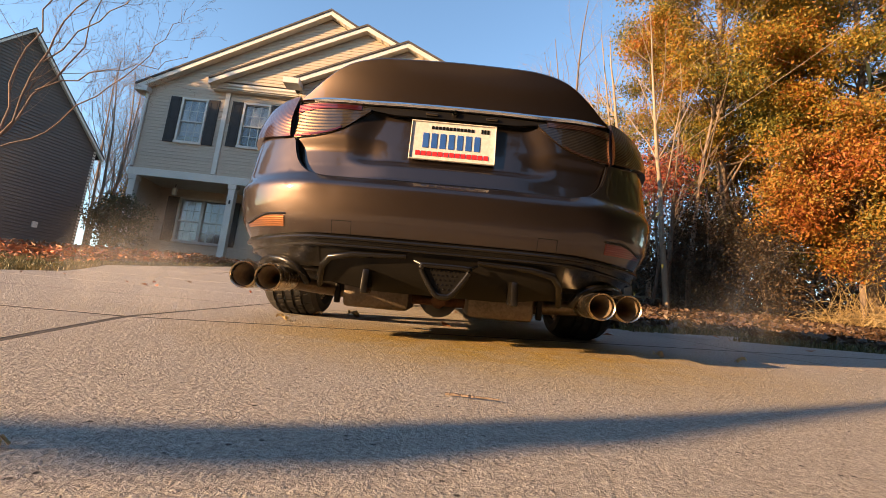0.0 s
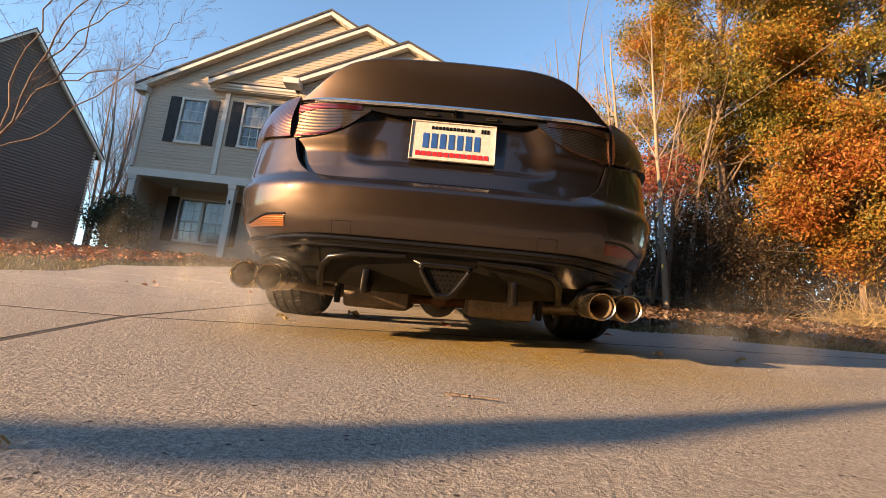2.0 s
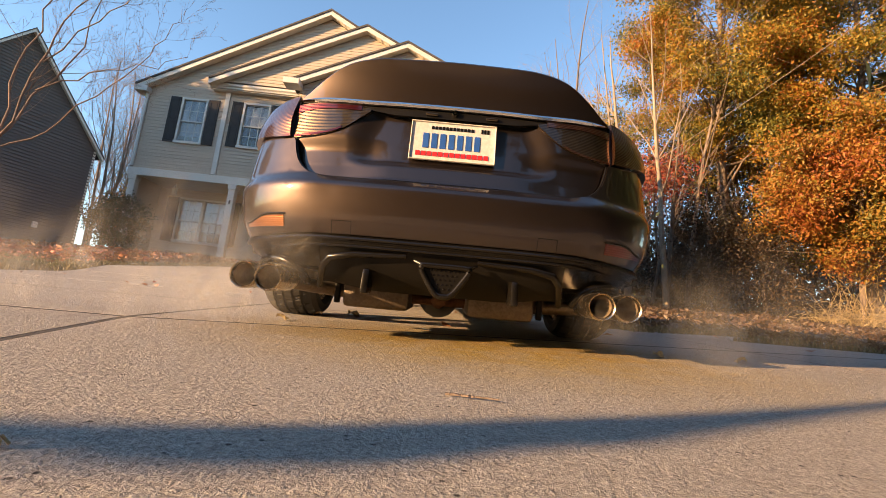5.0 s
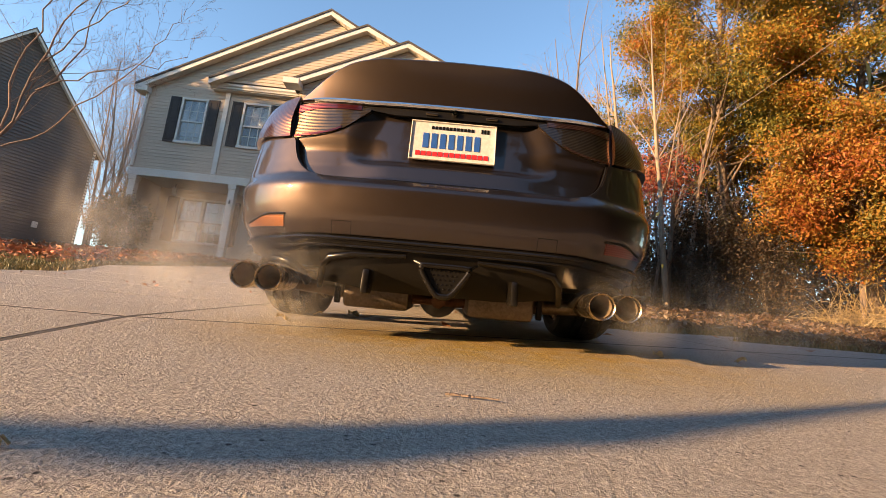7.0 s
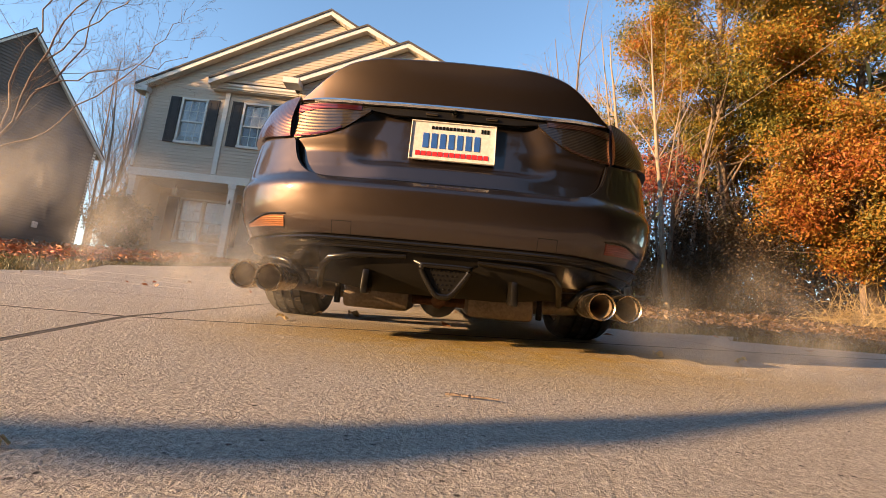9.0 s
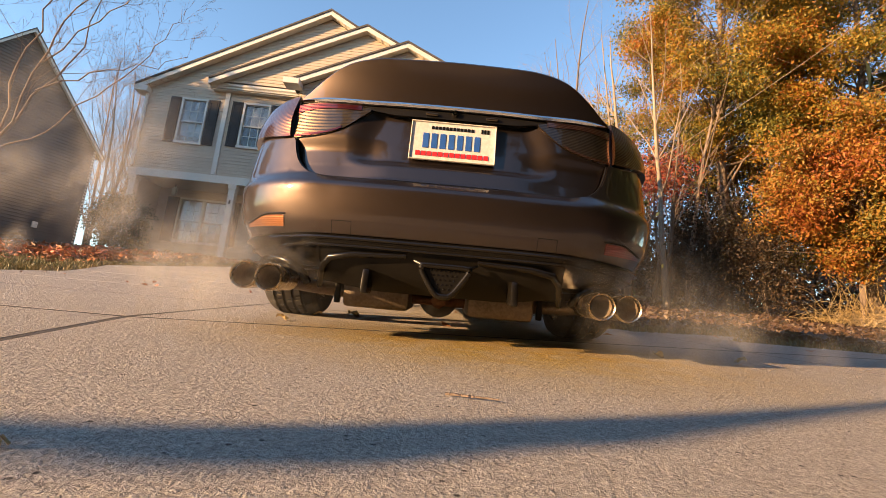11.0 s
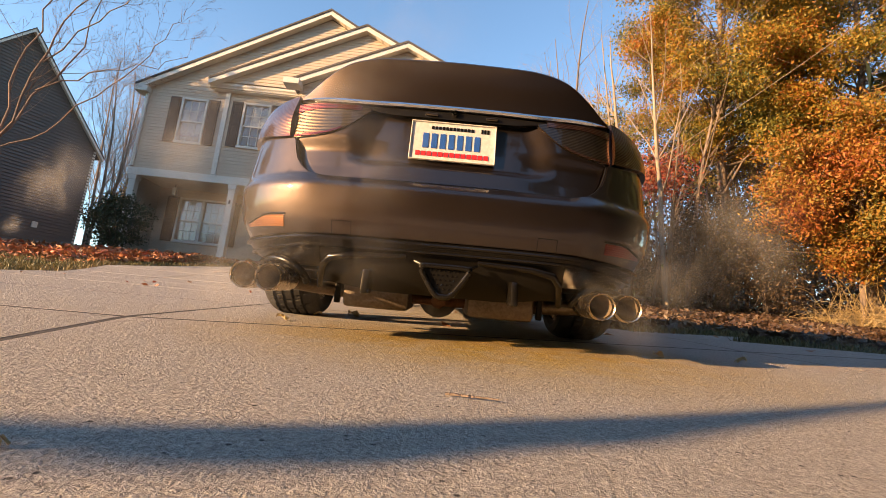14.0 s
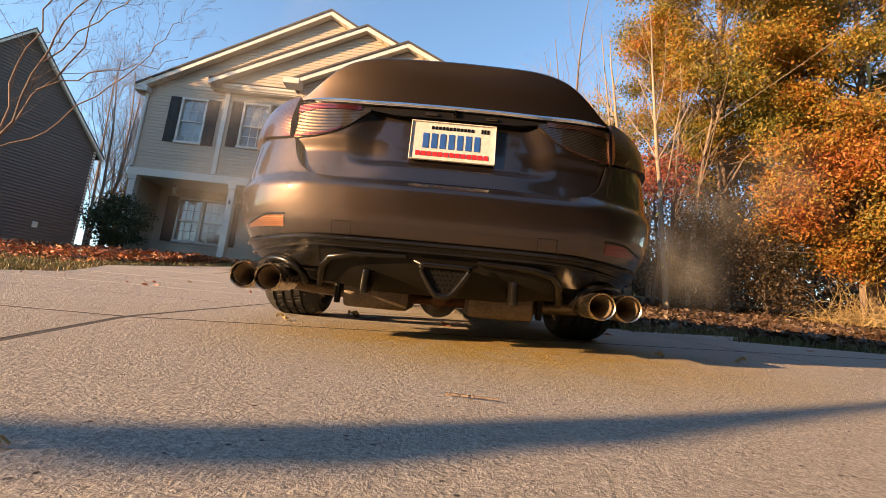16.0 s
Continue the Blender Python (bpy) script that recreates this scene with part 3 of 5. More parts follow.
def skin(x, z, off=0.0):
    p = Vector((x, rear(x, z), z))
    e = 0.004
    dx = Vector((2 * e, rear(x + e, z) - rear(x - e, z), 0))
    dz = Vector((0, rear(x, z + e) - rear(x, z - e), 2 * e))
    n = dx.cross(dz).normalized()
    return p + n * off


def skin_patch(xa, xb, lo, hi, off, nx, nz, thick=0.012, dent=None):
    """A shell lying on the rear skin between two heights that go by x."""
    bm = bmesh.new()
    w = 0.93
    t0, t1 = [math.copysign(math.asin(min(1, abs(v) / w) ** 1.5), v) for v in (xa, xb)]
    front, back = [], []
    for i in range(nx + 1):
        t = t0 + (t1 - t0) * i / nx
        x = math.copysign(w * abs(math.sin(t)) ** (2 / 3), t)
        a, b = lo(x), hi(x)
        fr, bk = [], []
        for j in range(nz + 1):
            z = a + (b - a) * j / nz
            p = skin(x, z, off - (dent(x, z) if dent else 0.0))
            fr.append(bm.verts.new(p))
            bk.append(bm.verts.new(p + Vector((-x * 0.2 * thick, thick, 0))))
        front.append(fr)
        back.append(bk)
    for g, s in ((front, 1), (back, -1)):
        for i in range(nx):
            for j in range(nz):
                q = (g[i][j], g[i + 1][j], g[i + 1][j + 1], g[i][j + 1])
                bm.faces.new(q if s > 0 else q[::-1])
    for i in range(nx):
        bm.faces.new((front[i][0], back[i][0], back[i + 1][0], front[i + 1][0]))
        bm.faces.new((front[i][nz], front[i + 1][nz], back[i + 1][nz], back[i][nz]))
    for j in range(nz):
        bm.faces.new((front[0][j], front[0][j + 1], back[0][j + 1], back[0][j]))
        bm.faces.new((front[nx][j], back[nx][j], back[nx][j + 1], front[nx][j + 1]))
    return bm


def smooth01(v):
    v = max(0.0, min(1.0, v))
    return v * v * (3 - 2 * v)


def chrome_z(x):
    return eased(abs(x), [0, 0.2, 0.3, 0.42, 0.5, 0.575], [0.837, 0.836, 0.834, 0.84, 0.845, 0.841], 0.05)


def light_top(x):
    return eased(abs(x), [0, 0.58, 0.64, 0.7, 0.76, 0.82, 0.87], [0.872, 0.868, 0.862, 0.846, 0.818, 0.78, 0.75], 0.03)


def shoulder(x, z):
    """How far the quarter stands proud of the lid: 1 at the lid's lower corner, 0 away from it."""
    x = abs(x)
    if x < 0.38:
        return 0.0
    d = min(math.hypot(x - a, z - b) for a, b in LID_EDGE)
    return smooth01((x - 0.38) / 0.13) * smooth01(1 - d / 0.16) * smooth01((0.76 - z) / 0.05)


def light_low(x):
    return eased(abs(x), [0.29, 0.33, 0.38, 0.44, 0.5, 0.58], [0.812, 0.78, 0.737, 0.709, 0.698, 0.692], 0.025)


def lid_low(x):
    return eased(abs(x), [0, 0.35, 0.437, 0.495, 0.535, 0.557, 0.571, 0.583], [0.541, 0.541, 0.545, 0.56, 0.597, 0.642, 0.7, 0.77], 0.015)


LID_EDGE = [(a, lid_low(a)) for a in np.linspace(0.34, 0.577, 48)] + [(0.58, b) for b in np.linspace(0.69, 0.74, 6)]


def lid_top(x):
    return eased(abs(x), [0, 0.285, 0.375, 0.427, 0.475, 0.522, 0.555, 0.58], [1.006, 1.002, 0.99, 0.972, 0.944, 0.906, 0.877, 0.853], 0.03)


def recess(x, z):
    half = 0.346 - 0.05 * smooth01((0.64 - z) / 0.06) - 0.03 * smooth01((z - 0.7) / 0.1)
    a = smooth01((half - abs(x)) / 0.11 + 0.35)
    b = smooth01((z - 0.59) / 0.045) * smooth01((0.835 - z) / 0.008)
    return 0.026 * a * b + 0.022 * smooth01((0.71 - z) / 0.06) * smooth01((abs(x) - 0.2) / 0.2)


def path_tube(xs, zf, off, r, sides=6):
    return tube([skin(x, zf(x), off) for x in xs], r, sides)


def body_shell():
    zs = [0.335, 0.36, 0.42, 0.50, 0.522, 0.535, 0.60, 0.65, 0.70, 0.75, 0.80, 0.86, 0.90, 0.92]
    bm = bmesh.new()
    loops = []
    for z in zs:
        w, y0 = np.interp(z, Z_OF, W_OF), np.interp(z, Z_OF, Y_OF) + 0.012
        pts = []
        for k in range(41):
            t = -math.pi / 2 + math.pi * k / 40
            s, c = math.sin(t), math.cos(t)
            pts.append((math.copysign(w * abs(s) ** (2 / POWER), s) * 0.996, y0 + CORNER * (1 - abs(c) ** (2 / POWER))))
        for k in range(1, 33):
            pts.append((w * 0.996, y0 + CORNER + (3.95 - y0 - CORNER) * k / 33))
        for k in range(25):
            t = math.pi / 2 - math.pi * k / 24
            s, c = math.sin(t), math.cos(t)
            pts.append((math.copysign(w * abs(s) ** 0.8, s) * 0.996, 3.95 + (0.92 - 0.15 * abs(z - 0.5)) * abs(c) ** 0.8))
        for k in range(1, 33):
            pts.append((-w * 0.996, 3.95 - (3.95 - y0 - CORNER) * k / 33))
        ring = []
        for x, y in pts:
            f = 1.0 - 0.42 * smooth01((y - 3.0) / 1.8)
            zz = 0.5 + (z - 0.5) * f if z > 0.5 else z
            if y < 1.6:                             # the wing falls off towards the tail light
                zz = min(zz, light_top(x) - 0.012 + 0.2 * max(0.0, y - 0.62))
            ring.append(bm.verts.new((x, y, zz)))
        loops.append(ring)
    n = len(loops[0])

    def arch(f):
        c = f.calc_center_median()
        if abs(c.x) < (0.64 if c.z < 0.7 else 0.56) and 0.53 < c.z < 0.9 and c.y < 0.7:
            return True                             # opening behind the lid
        return abs(c.x) > 0.6 and any(math.hypot(c.y - yw, c.z - 0.3) < 0.37 for yw in (1.03, 3.86))
    for a, b in zip(loops, loops[1:]):
        for k in range(n):
            f = bm.faces.new((a[k], a[(k + 1) % n], b[(k + 1) % n], b[k]))
            if arch(f):
                bm.faces.remove(f)
    # deck and bonnet: rows across the car
    top = loops[-1]
    bm.faces.new(top)
    bmesh.ops.triangulate(bm, faces=[f for f in bm.faces if len(f.verts) > 4])
    return bm


def cabin():
    bm = bmesh.new()
    rings = []
    for z, w, y0, y1 in ((0.9, 0.80, 0.62, 3.62), (1.0, 0.78, 0.78, 3.35), (1.15, 0.72, 1.02, 2.98), (1.28, 0.66, 1.26, 2.66), (1.36, 0.6, 1.5, 2.45), (1.4, 0.5, 1.75, 2.3)):
        ring = []
        for k in range(48):
            t = 2 * math.pi * k / 48
            s, c = math.sin(t), math.cos(t)
            ring.append(bm.verts.new((math.copysign(w * abs(s) ** 0.55, s), (y0 + y1) / 2 - (y1 - y0) / 2 * math.copysign(abs(c) ** 0.6, c), z)))
        rings.append(ring)
    for a, b in zip(rings, rings[1:]):
        for k in range(48):
            bm.faces.new((a[k], a[(k + 1) % 48], b[(k + 1) % 48], b[k]))
    bm.faces.new(rings[-1])
    return bm


def ring_mesh(profile, sides, axis_y=True):
    """A body turned round the y axis from a profile of (radius, y)."""
    bm = bmesh.new()
    rows = [[bm.verts.new((r * math.cos(2 * math.pi * k / sides), y, r * math.sin(2 * math.pi * k / sides))) for k in range(sides)] for r, y in profile]
    for a, b in zip(rows, rows[1:] + rows[:1]):
        for k in range(sides):
            bm.faces.new((a[k], a[(k + 1) % sides], b[(k + 1) % sides], b[k]))
    return bm


def build_wheel(car, x, y):
    side = 1 if x > 0 else -1
    wheel = empty("wheel", pose(x, y, 0.322, 0, 0, 90), car)
    h = 0.127
    prof = [(0.235, -h + 0.012), (0.26, -h - 0.004), (0.295, -h), (0.312, -h + 0.02)]
    grooves = [-0.066, -0.022, 0.022, 0.066]
    for g in grooves:
        prof += [(0.325, g - 0.008), (0.313, g - 0.006), (0.313, g + 0.006), (0.325, g + 0.008)]
    prof += [(0.312, h - 0.02), (0.295, h), (0.26, h + 0.004), (0.235, h - 0.012)]
    bm = ring_mesh(prof, 216)
    for v in bm.verts:                              # slanting sipes between the grooves
        r = math.hypot(v.co.x, v.co.z)
        if r > 0.324:
            k = int((math.atan2(v.co.z, v.co.x) / (2 * math.pi) + 0.5) * 216 + abs(v.co.y) * 110 + 0.5)
            if k % 8 == 0:
                f = 0.316 / r
                v.co.x, v.co.z = v.co.x * f, v.co.z * f
    part("tyre", bm, RUBBER, wheel)
    bm = ring_mesh([(0.238, -h + 0.02), (0.238, h - 0.02), (0.215, h - 0.03), (0.215, -h + 0.03)], 48)
    part("rim", bm, STEEL, wheel, smooth=True)
    bm = bmesh.new()
    for k in range(5):
        a = 2 * math.pi * k / 5
        for d in (-0.09, 0.09):
            p0, p1 = Vector((0.04 * math.cos(a), -side * 0.07, 0.04 * math.sin(a))), Vector((0.22 * math.cos(a + d), -side * 0.085, 0.22 * math.sin(a + d)))
            tube([p0, p1], [0.022, 0.014], 6, True, bm)
    part("spoke", bm, STEEL, wheel, smooth=True)
    return wheel


def build_tip(car, x, y, z, r):
    tip = empty("exhaust_tip", pose(x, y, z), car)
    part("rim", ring_mesh([(r - 0.002, 0.0), (r, 0.006), (r, 0.02), (r * 0.93, 0.21), (r * 0.9, 0.21), (r - 0.006, 0.03), (r - 0.0055, 0.004)], 40), STEEL, tip, smooth=True)
    part("bore", ring_mesh([(r * 0.895, 0.2), (r - 0.0075, 0.02), (r - 0.0078, 0.02), (0.001, 0.19), (0.001, 0.2)], 32), SOOT, tip, "soot-stained inside of the tip", smooth=True)
    return tip


def build_car():
    car = tagged(empty("car", pose(0.0043, 1.5816, 0.1554, 5.15, -0.8, -0.2)), "dark grey-brown sedan with quad exhaust tips on the drive", "car")
    body = part("body", body_shell(), PAINT, car, smooth=True)
    part("cabin", cabin(), GLASS_DARK, car, "tinted glass cabin", smooth=True)
    part("roof", roof_skin(), PAINT, car, smooth=True)
    # rear skins
    lid = part("trunk_lid", skin_patch(-0.577, 0.577, lid_low, lambda x: chrome_z(x) - 0.006, 0.004, 150, 56, 0.02, recess), PAINT, car, smooth=True)
    part("spoiler", spoiler(), PAINT, lid, "upper trunk lid with ducktail edge", smooth=True)
    part("bumper", skin_patch(-0.855, 0.855, lambda x: 0.345 - 0.018 * smooth01((abs(x) - 0.4) / 0.35), lambda x: min(lid_low(x) - 0.007, 0.69) if abs(x) < 0.583 else 0.69 + 0.03 * smooth01((abs(x) - 0.6) / 0.19), 0.004, 240, 34, 0.07, lambda x, z: -0.008 * shoulder(x, z)), PAINT, car, smooth=True)
    # seams
    for s in (-1, 1):
        xs = [s * v for v in np.linspace(0.35, 0.582, 30)]
        part("seam", path_tube(xs, lambda x: lid_low(x) - 0.004, 0.002, 0.0035), BLACK, car)
        part("seam", tube([skin(s * 0.581, z, 0.006) for z in np.linspace(0.685, 0.845, 12)], 0.0045, 6), BLACK, car)
    part("seam", path_tube(list(np.linspace(-0.37, 0.37, 40)), lambda x: 0.537, 0.0, 0.005), BLACK, car)
    # chrome strip and the dark handle bay under it
    part("chrome_strip", strip(), CHROME, lid, "polished chrome trim strip", smooth=True)
    bay = part("handle_bay", skin_patch(-0.33, 0.33, lambda x: 0.797 + 0.012 * smooth01((abs(x) - 0.2) / 0.12), lambda x: chrome_z(x) - 0.012, 0.003, 60, 4, 0.03), BLACK, lid, smooth=True)
    p = skin(0.0, 0.818, 0.012)
    part("camera_lens", ring_mesh([(0.004, -0.004), (0.009, -0.004), (0.011, 0.004), (0.004, 0.004)], 20), CHROME, bay).matrix_basis = Matrix.Translation(p)
    for x in (-0.082, 0.135):
        part("plate_lamp", box(x - 0.022, x + 0.022, skin(x, 0.806).y - 0.012, skin(x, 0.806).y, 0.806, 0.815, 0.003), LENS_CLEAR, bay)
    # tail lights
    for s in (-1, 1):
        r = (lambda a, b: (a, b)) if s > 0 else (lambda a, b: (-b, -a))
        xa, xb = r(0.585, 0.835)
        part("tail_light", skin_patch(xa, xb, lambda x: 0.694 + 0.03 * smooth01((abs(x) - 0.6) / 0.19), light_top, 0.012, 34, 20, 0.05, lambda x, z: -0.014 * math.sin(math.pi * max(0.0, min(1.0, (z - 0.68) / 0.18))) - 0.006 * smooth01((0.74 - abs(x)) / 0.15) * smooth01((0.84 - z) / 0.12)), LENS_SMOKE, car, "smoked red tail light", smooth=True)
        xa, xb = r(0.303, 0.577)
        part("tail_light", skin_patch(xa, xb, light_low, lambda x: chrome_z(x) - 0.014 - 0.01 * smooth01((0.4 - abs(x)) / 0.1), 0.010, 44, 18, 0.03), LENS_CLEAR, lid, "smoked ribbed inner tail light", smooth=True)
        xa, xb = r(0.335, 0.577)
        part("light_band", skin_patch(xa, xb, lambda x: chrome_z(x) - 0.034 - 0.02 * smooth01((abs(x) - 0.45) / 0.2), lambda x: chrome_z(x) - 0.016, 0.0125, 30, 3, 0.01), LENS_SIDE if s < 0 else LENS_SMOKE, lid, "red upper band of the light", smooth=True)
        xa, xb = r(0.4, 0.577)
        part("light_rim", skin_patch(xa, xb, lambda x: light_low(x) + 0.002, lambda x: light_low(x) + 0.01, 0.0125, 24, 2, 0.01), LENS_SIDE if s < 0 else LENS_SMOKE, lid, "red lower rim of the light", smooth=True)
        xa, xb = r(0.59, 0.82)
        part("light_rim", skin_patch(xa, xb, lambda x: 0.697 + 0.03 * smooth01((abs(x) - 0.6) / 0.19), lambda x: 0.708 + 0.03 * smooth01((abs(x) - 0.6) / 0.19), 0.0165, 24, 2, 0.01, lambda x, z: -0.006 * smooth01((0.74 - abs(x)) / 0.15)), LENS_SIDE if s < 0 else LENS_SMOKE, car, "red lower rim of the light", smooth=True)
        xa, xb = r(0.553, 0.722)
        low, high = lambda x: 0.36, lambda x: 0.396 - 0.026 * smooth01((abs(x) - 0.61) / 0.12)
        part("reflector", skin_patch(xa, xb, low, high, 0.007, 24, 8, 0.015), LENS_AMBER if s < 0 else LENS_RED, car, "ribbed bumper reflector", smooth=True)
        part("reflector_surround", path_tube([s * v for v in np.linspace(0.548, 0.726, 24)], lambda x: high(x) + 0.005, 0.004, 0.0045), BLACK, car)
        # towing eye cover outline
        c = 0.345 * s
        for x0, x1, z0, z1 in ((-0.032, 0.032, 0.386, 0.3885), (-0.0345, -0.032, 0.338, 0.3885), (0.032, 0.0345, 0.338, 0.3885)):
            part("cover_seam", skin_patch(c + x0, c + x1, lambda x, z0=z0: z0, lambda x, z1=z1: z1, 0.0045, 4, 2, 0.004), BLACK, car)
    # dark mouldings under the bumper
    full = list(np.linspace(-0.785, 0.785, 70))
    part("bumper_lip", skin_patch(-0.79, 0.79, lambda x: 0.312 - 0.03 * smooth01((abs(x) - 0.4) / 0.35), lambda x: 0.344 - 0.018 * smooth01((abs(x) - 0.4) / 0.35), 0.012, 90, 5, 0.03), GLOSS_BLACK, car, smooth=True)
    part("lip_ridge", path_tube(full, lambda x: 0.336 - 0.018 * smooth01((abs(x) - 0.4) / 0.35), 0.016, 0.007, 8), GLOSS_BLACK, car, smooth=True)
    part("lip_ridge", path_tube(full, lambda x: 0.312 - 0.03 * smooth01((abs(x) - 0.4) / 0.35), 0.014, 0.006, 8), GLOSS_BLACK, car, smooth=True)
    build_diffuser(car)
    # exhaust
    for x, y, z in ((-0.562, 0.0, 0.178), (-0.652, 0.02, 0.18), (0.535, 0.0, 0.179), (0.629, 0.02, 0.179)):
        build_tip(car, x, y, z, 0.0455)
    for s in (-1, 1):
        a, b = sorted((s * 0.115, s * 0.378))
        part("muffler", box(a, b, 0.33, 0.72, 0.092, 0.215, 0.018), MUFFLER, car, "weathered steel muffler box", smooth=True)
        part("exhaust_pipe", tube([(s * 0.37, 0.45, 0.15), (s * 0.5, 0.4, 0.158), (s * 0.58, 0.3, 0.17), (s * 0.585, 0.2, 0.177)], 0.028, 12), MUFFLER, car, smooth=True)
        part("hanger", box(s * 0.415 - 0.012, s * 0.415 + 0.012, 0.4, 0.43, 0.1, 0.24, 0.006), BLACK, car)
    part("crosspipe", tube([(-0.12, 0.55, 0.14), (0.12, 0.55, 0.14)], 0.022, 10), RUST, car, smooth=True)
    part("centre_pipe", tube([(0.0, 0.45, 0.14), (0.0, 0.9, 0.16), (0.05, 3.0, 0.17)], 0.03, 10), RUST, car, smooth=True)
    part("axle_housing", tube([(0.0, 0.78, 0.2), (0.0, 0.9, 0.15), (0.0, 1.1, 0.15), (0.0, 1.2, 0.2)], [0.06, 0.1, 0.1, 0.06], 14), BLACK, car, smooth=True)
    part("suspension_arm", tube([(-0.6, 1.0, 0.2), (0.6, 1.0, 0.2)], 0.03, 8), BLACK, car)
    bm = box(-0.6, 0.6, 0.35, 4.4, 0.225, 0.34, 0.01)
    part("underbody", bm, BLACK, car)
    for x in (-0.735, 0.735):
        for y in (1.03, 3.86):
            build_wheel(car, x, y)
            s = math.copysign(1, x)
            pts = [Vector((s * 0.865, y + 0.365 * math.cos(a), 0.3 + 0.365 * math.sin(a))) for a in np.linspace(0.1, math.pi - 0.1, 20)]
            part("arch_liner", tube(pts, 0.018, 6), BLACK, car)
    # number plate
    plate = empty("number_plate", pose(0.0015, 0.098, 0.712, -11.0, 0, 0), car)
    part("plate", box(-0.152, 0.152, -0.001, 0.001, -0.075, 0.075, 0.0), PLATE_WHITE, plate)
    bm = bmesh.new()
    for a, b, c, d in ((-0.153, 0.153, 0.0725, 0.0765), (-0.153, 0.153, -0.0765, -0.0725), (-0.153, -0.149, -0.0725, 0.0725), (0.149, 0.153, -0.0725, 0.0725)):
        box(a, b, -0.007, 0.004, c, d, 0.002, bm)
    part("plate_frame", bm, TRIM, plate, "pale plate frame")
    for name, x0, x1, z0, z1, n, thin, mat in (("blue_bar", -0.108, 0.106, -0.029, 0.029, 7, 0.66, BAR_BLUE), ("red_bar", -0.13, 0.132, -0.06, -0.043, 13, 0.8, BAR_RED),
                                               ("dark_bar", -0.08, 0.075, 0.046, 0.058, 12, 0.75, BLACK), ("dark_bar", 0.098, 0.13, 0.044, 0.06, 3, 0.7, BLACK)):
        step = (x1 - x0) / n
        for k in range(n):
            part(name, box(x0 + k * step, x0 + (k + thin) * step, -0.0033, -0.0015, z0, z1), mat, plate)
    return car


def strip():
    """Flattened chrome bar across the lid."""
    bm = bmesh.new()
    rows = []
    for x in np.linspace(-0.577, 0.577, 90):
        h = 0.0095 * min(1.0, (0.6 - abs(x)) / 0.12)
        z = chrome_z(x)
        rows.append([bm.verts.new(skin(x, z + dz * h, o)) for dz, o in ((-1, 0.002), (-0.9, 0.014), (-0.2, 0.02), (0.5, 0.018), (1, 0.01), (1.1, 0.0))])
    for a, b in zip(rows, rows[1:]):
        for k in range(5):
            bm.faces.new((a[k], b[k], b[k + 1], a[k + 1]))
    return bm


def spoiler():
    """Upper part of the lid: hollow face under the edge, then the deck going forward."""
    bm = bmesh.new()
    rows = []
    for x in np.linspace(-0.58, 0.58, 110):
        lo, hi = chrome_z(x) + 0.006, lid_top(x)
        f = min(1.0, (hi - lo) / 0.15)
        row = []
        for j in range(15):
            s = j / 14
            p = skin(x, lo + (hi - lo) * s, 0.004)
            p.y += 0.016 * f * (1 - s) - 0.008 * f * s ** 1.5
            row.append(bm.verts.new(p))
        p = row[-1].co
        row.append(bm.verts.new((p.x, p.y + 0.006, p.z + 0.006)))
        for g, dz in ((0.05, 0.006), (0.2, 0.0), (0.4, -0.004)):
            row.append(bm.verts.new((p.x * (1 - 0.1 * g), p.y + g, p.z + dz)))
        rows.append(row)
    for a, b in zip(rows, rows[1:]):
        for k in range(len(a) - 1):
            bm.faces.new((a[k], b[k], b[k + 1], a[k + 1]))
    return bm


def roof_skin():
    bm = bmesh.new()
    rows = []
    for i in range(17):
        y = 1.45 + 1.15 * i / 16
        rows.append([bm.verts.new((0.62 * u, y, 1.425 - 0.05 * u * u - 0.05 * ((y - 2.0) / 0.6) ** 2)) for u in np.linspace(-1, 1, 13)])
    for a, b in zip(rows, rows[1:]):
        for k in range(12):
            bm.faces.new((a[k], a[k + 1], b[k + 1], b[k]))
    r = bmesh.ops.extrude_face_region(bm, geom=bm.faces[:])
    for e in r["geom"]:
        if isinstance(e, bmesh.types.BMVert):
            e.co.z -= 0.03
    return bm


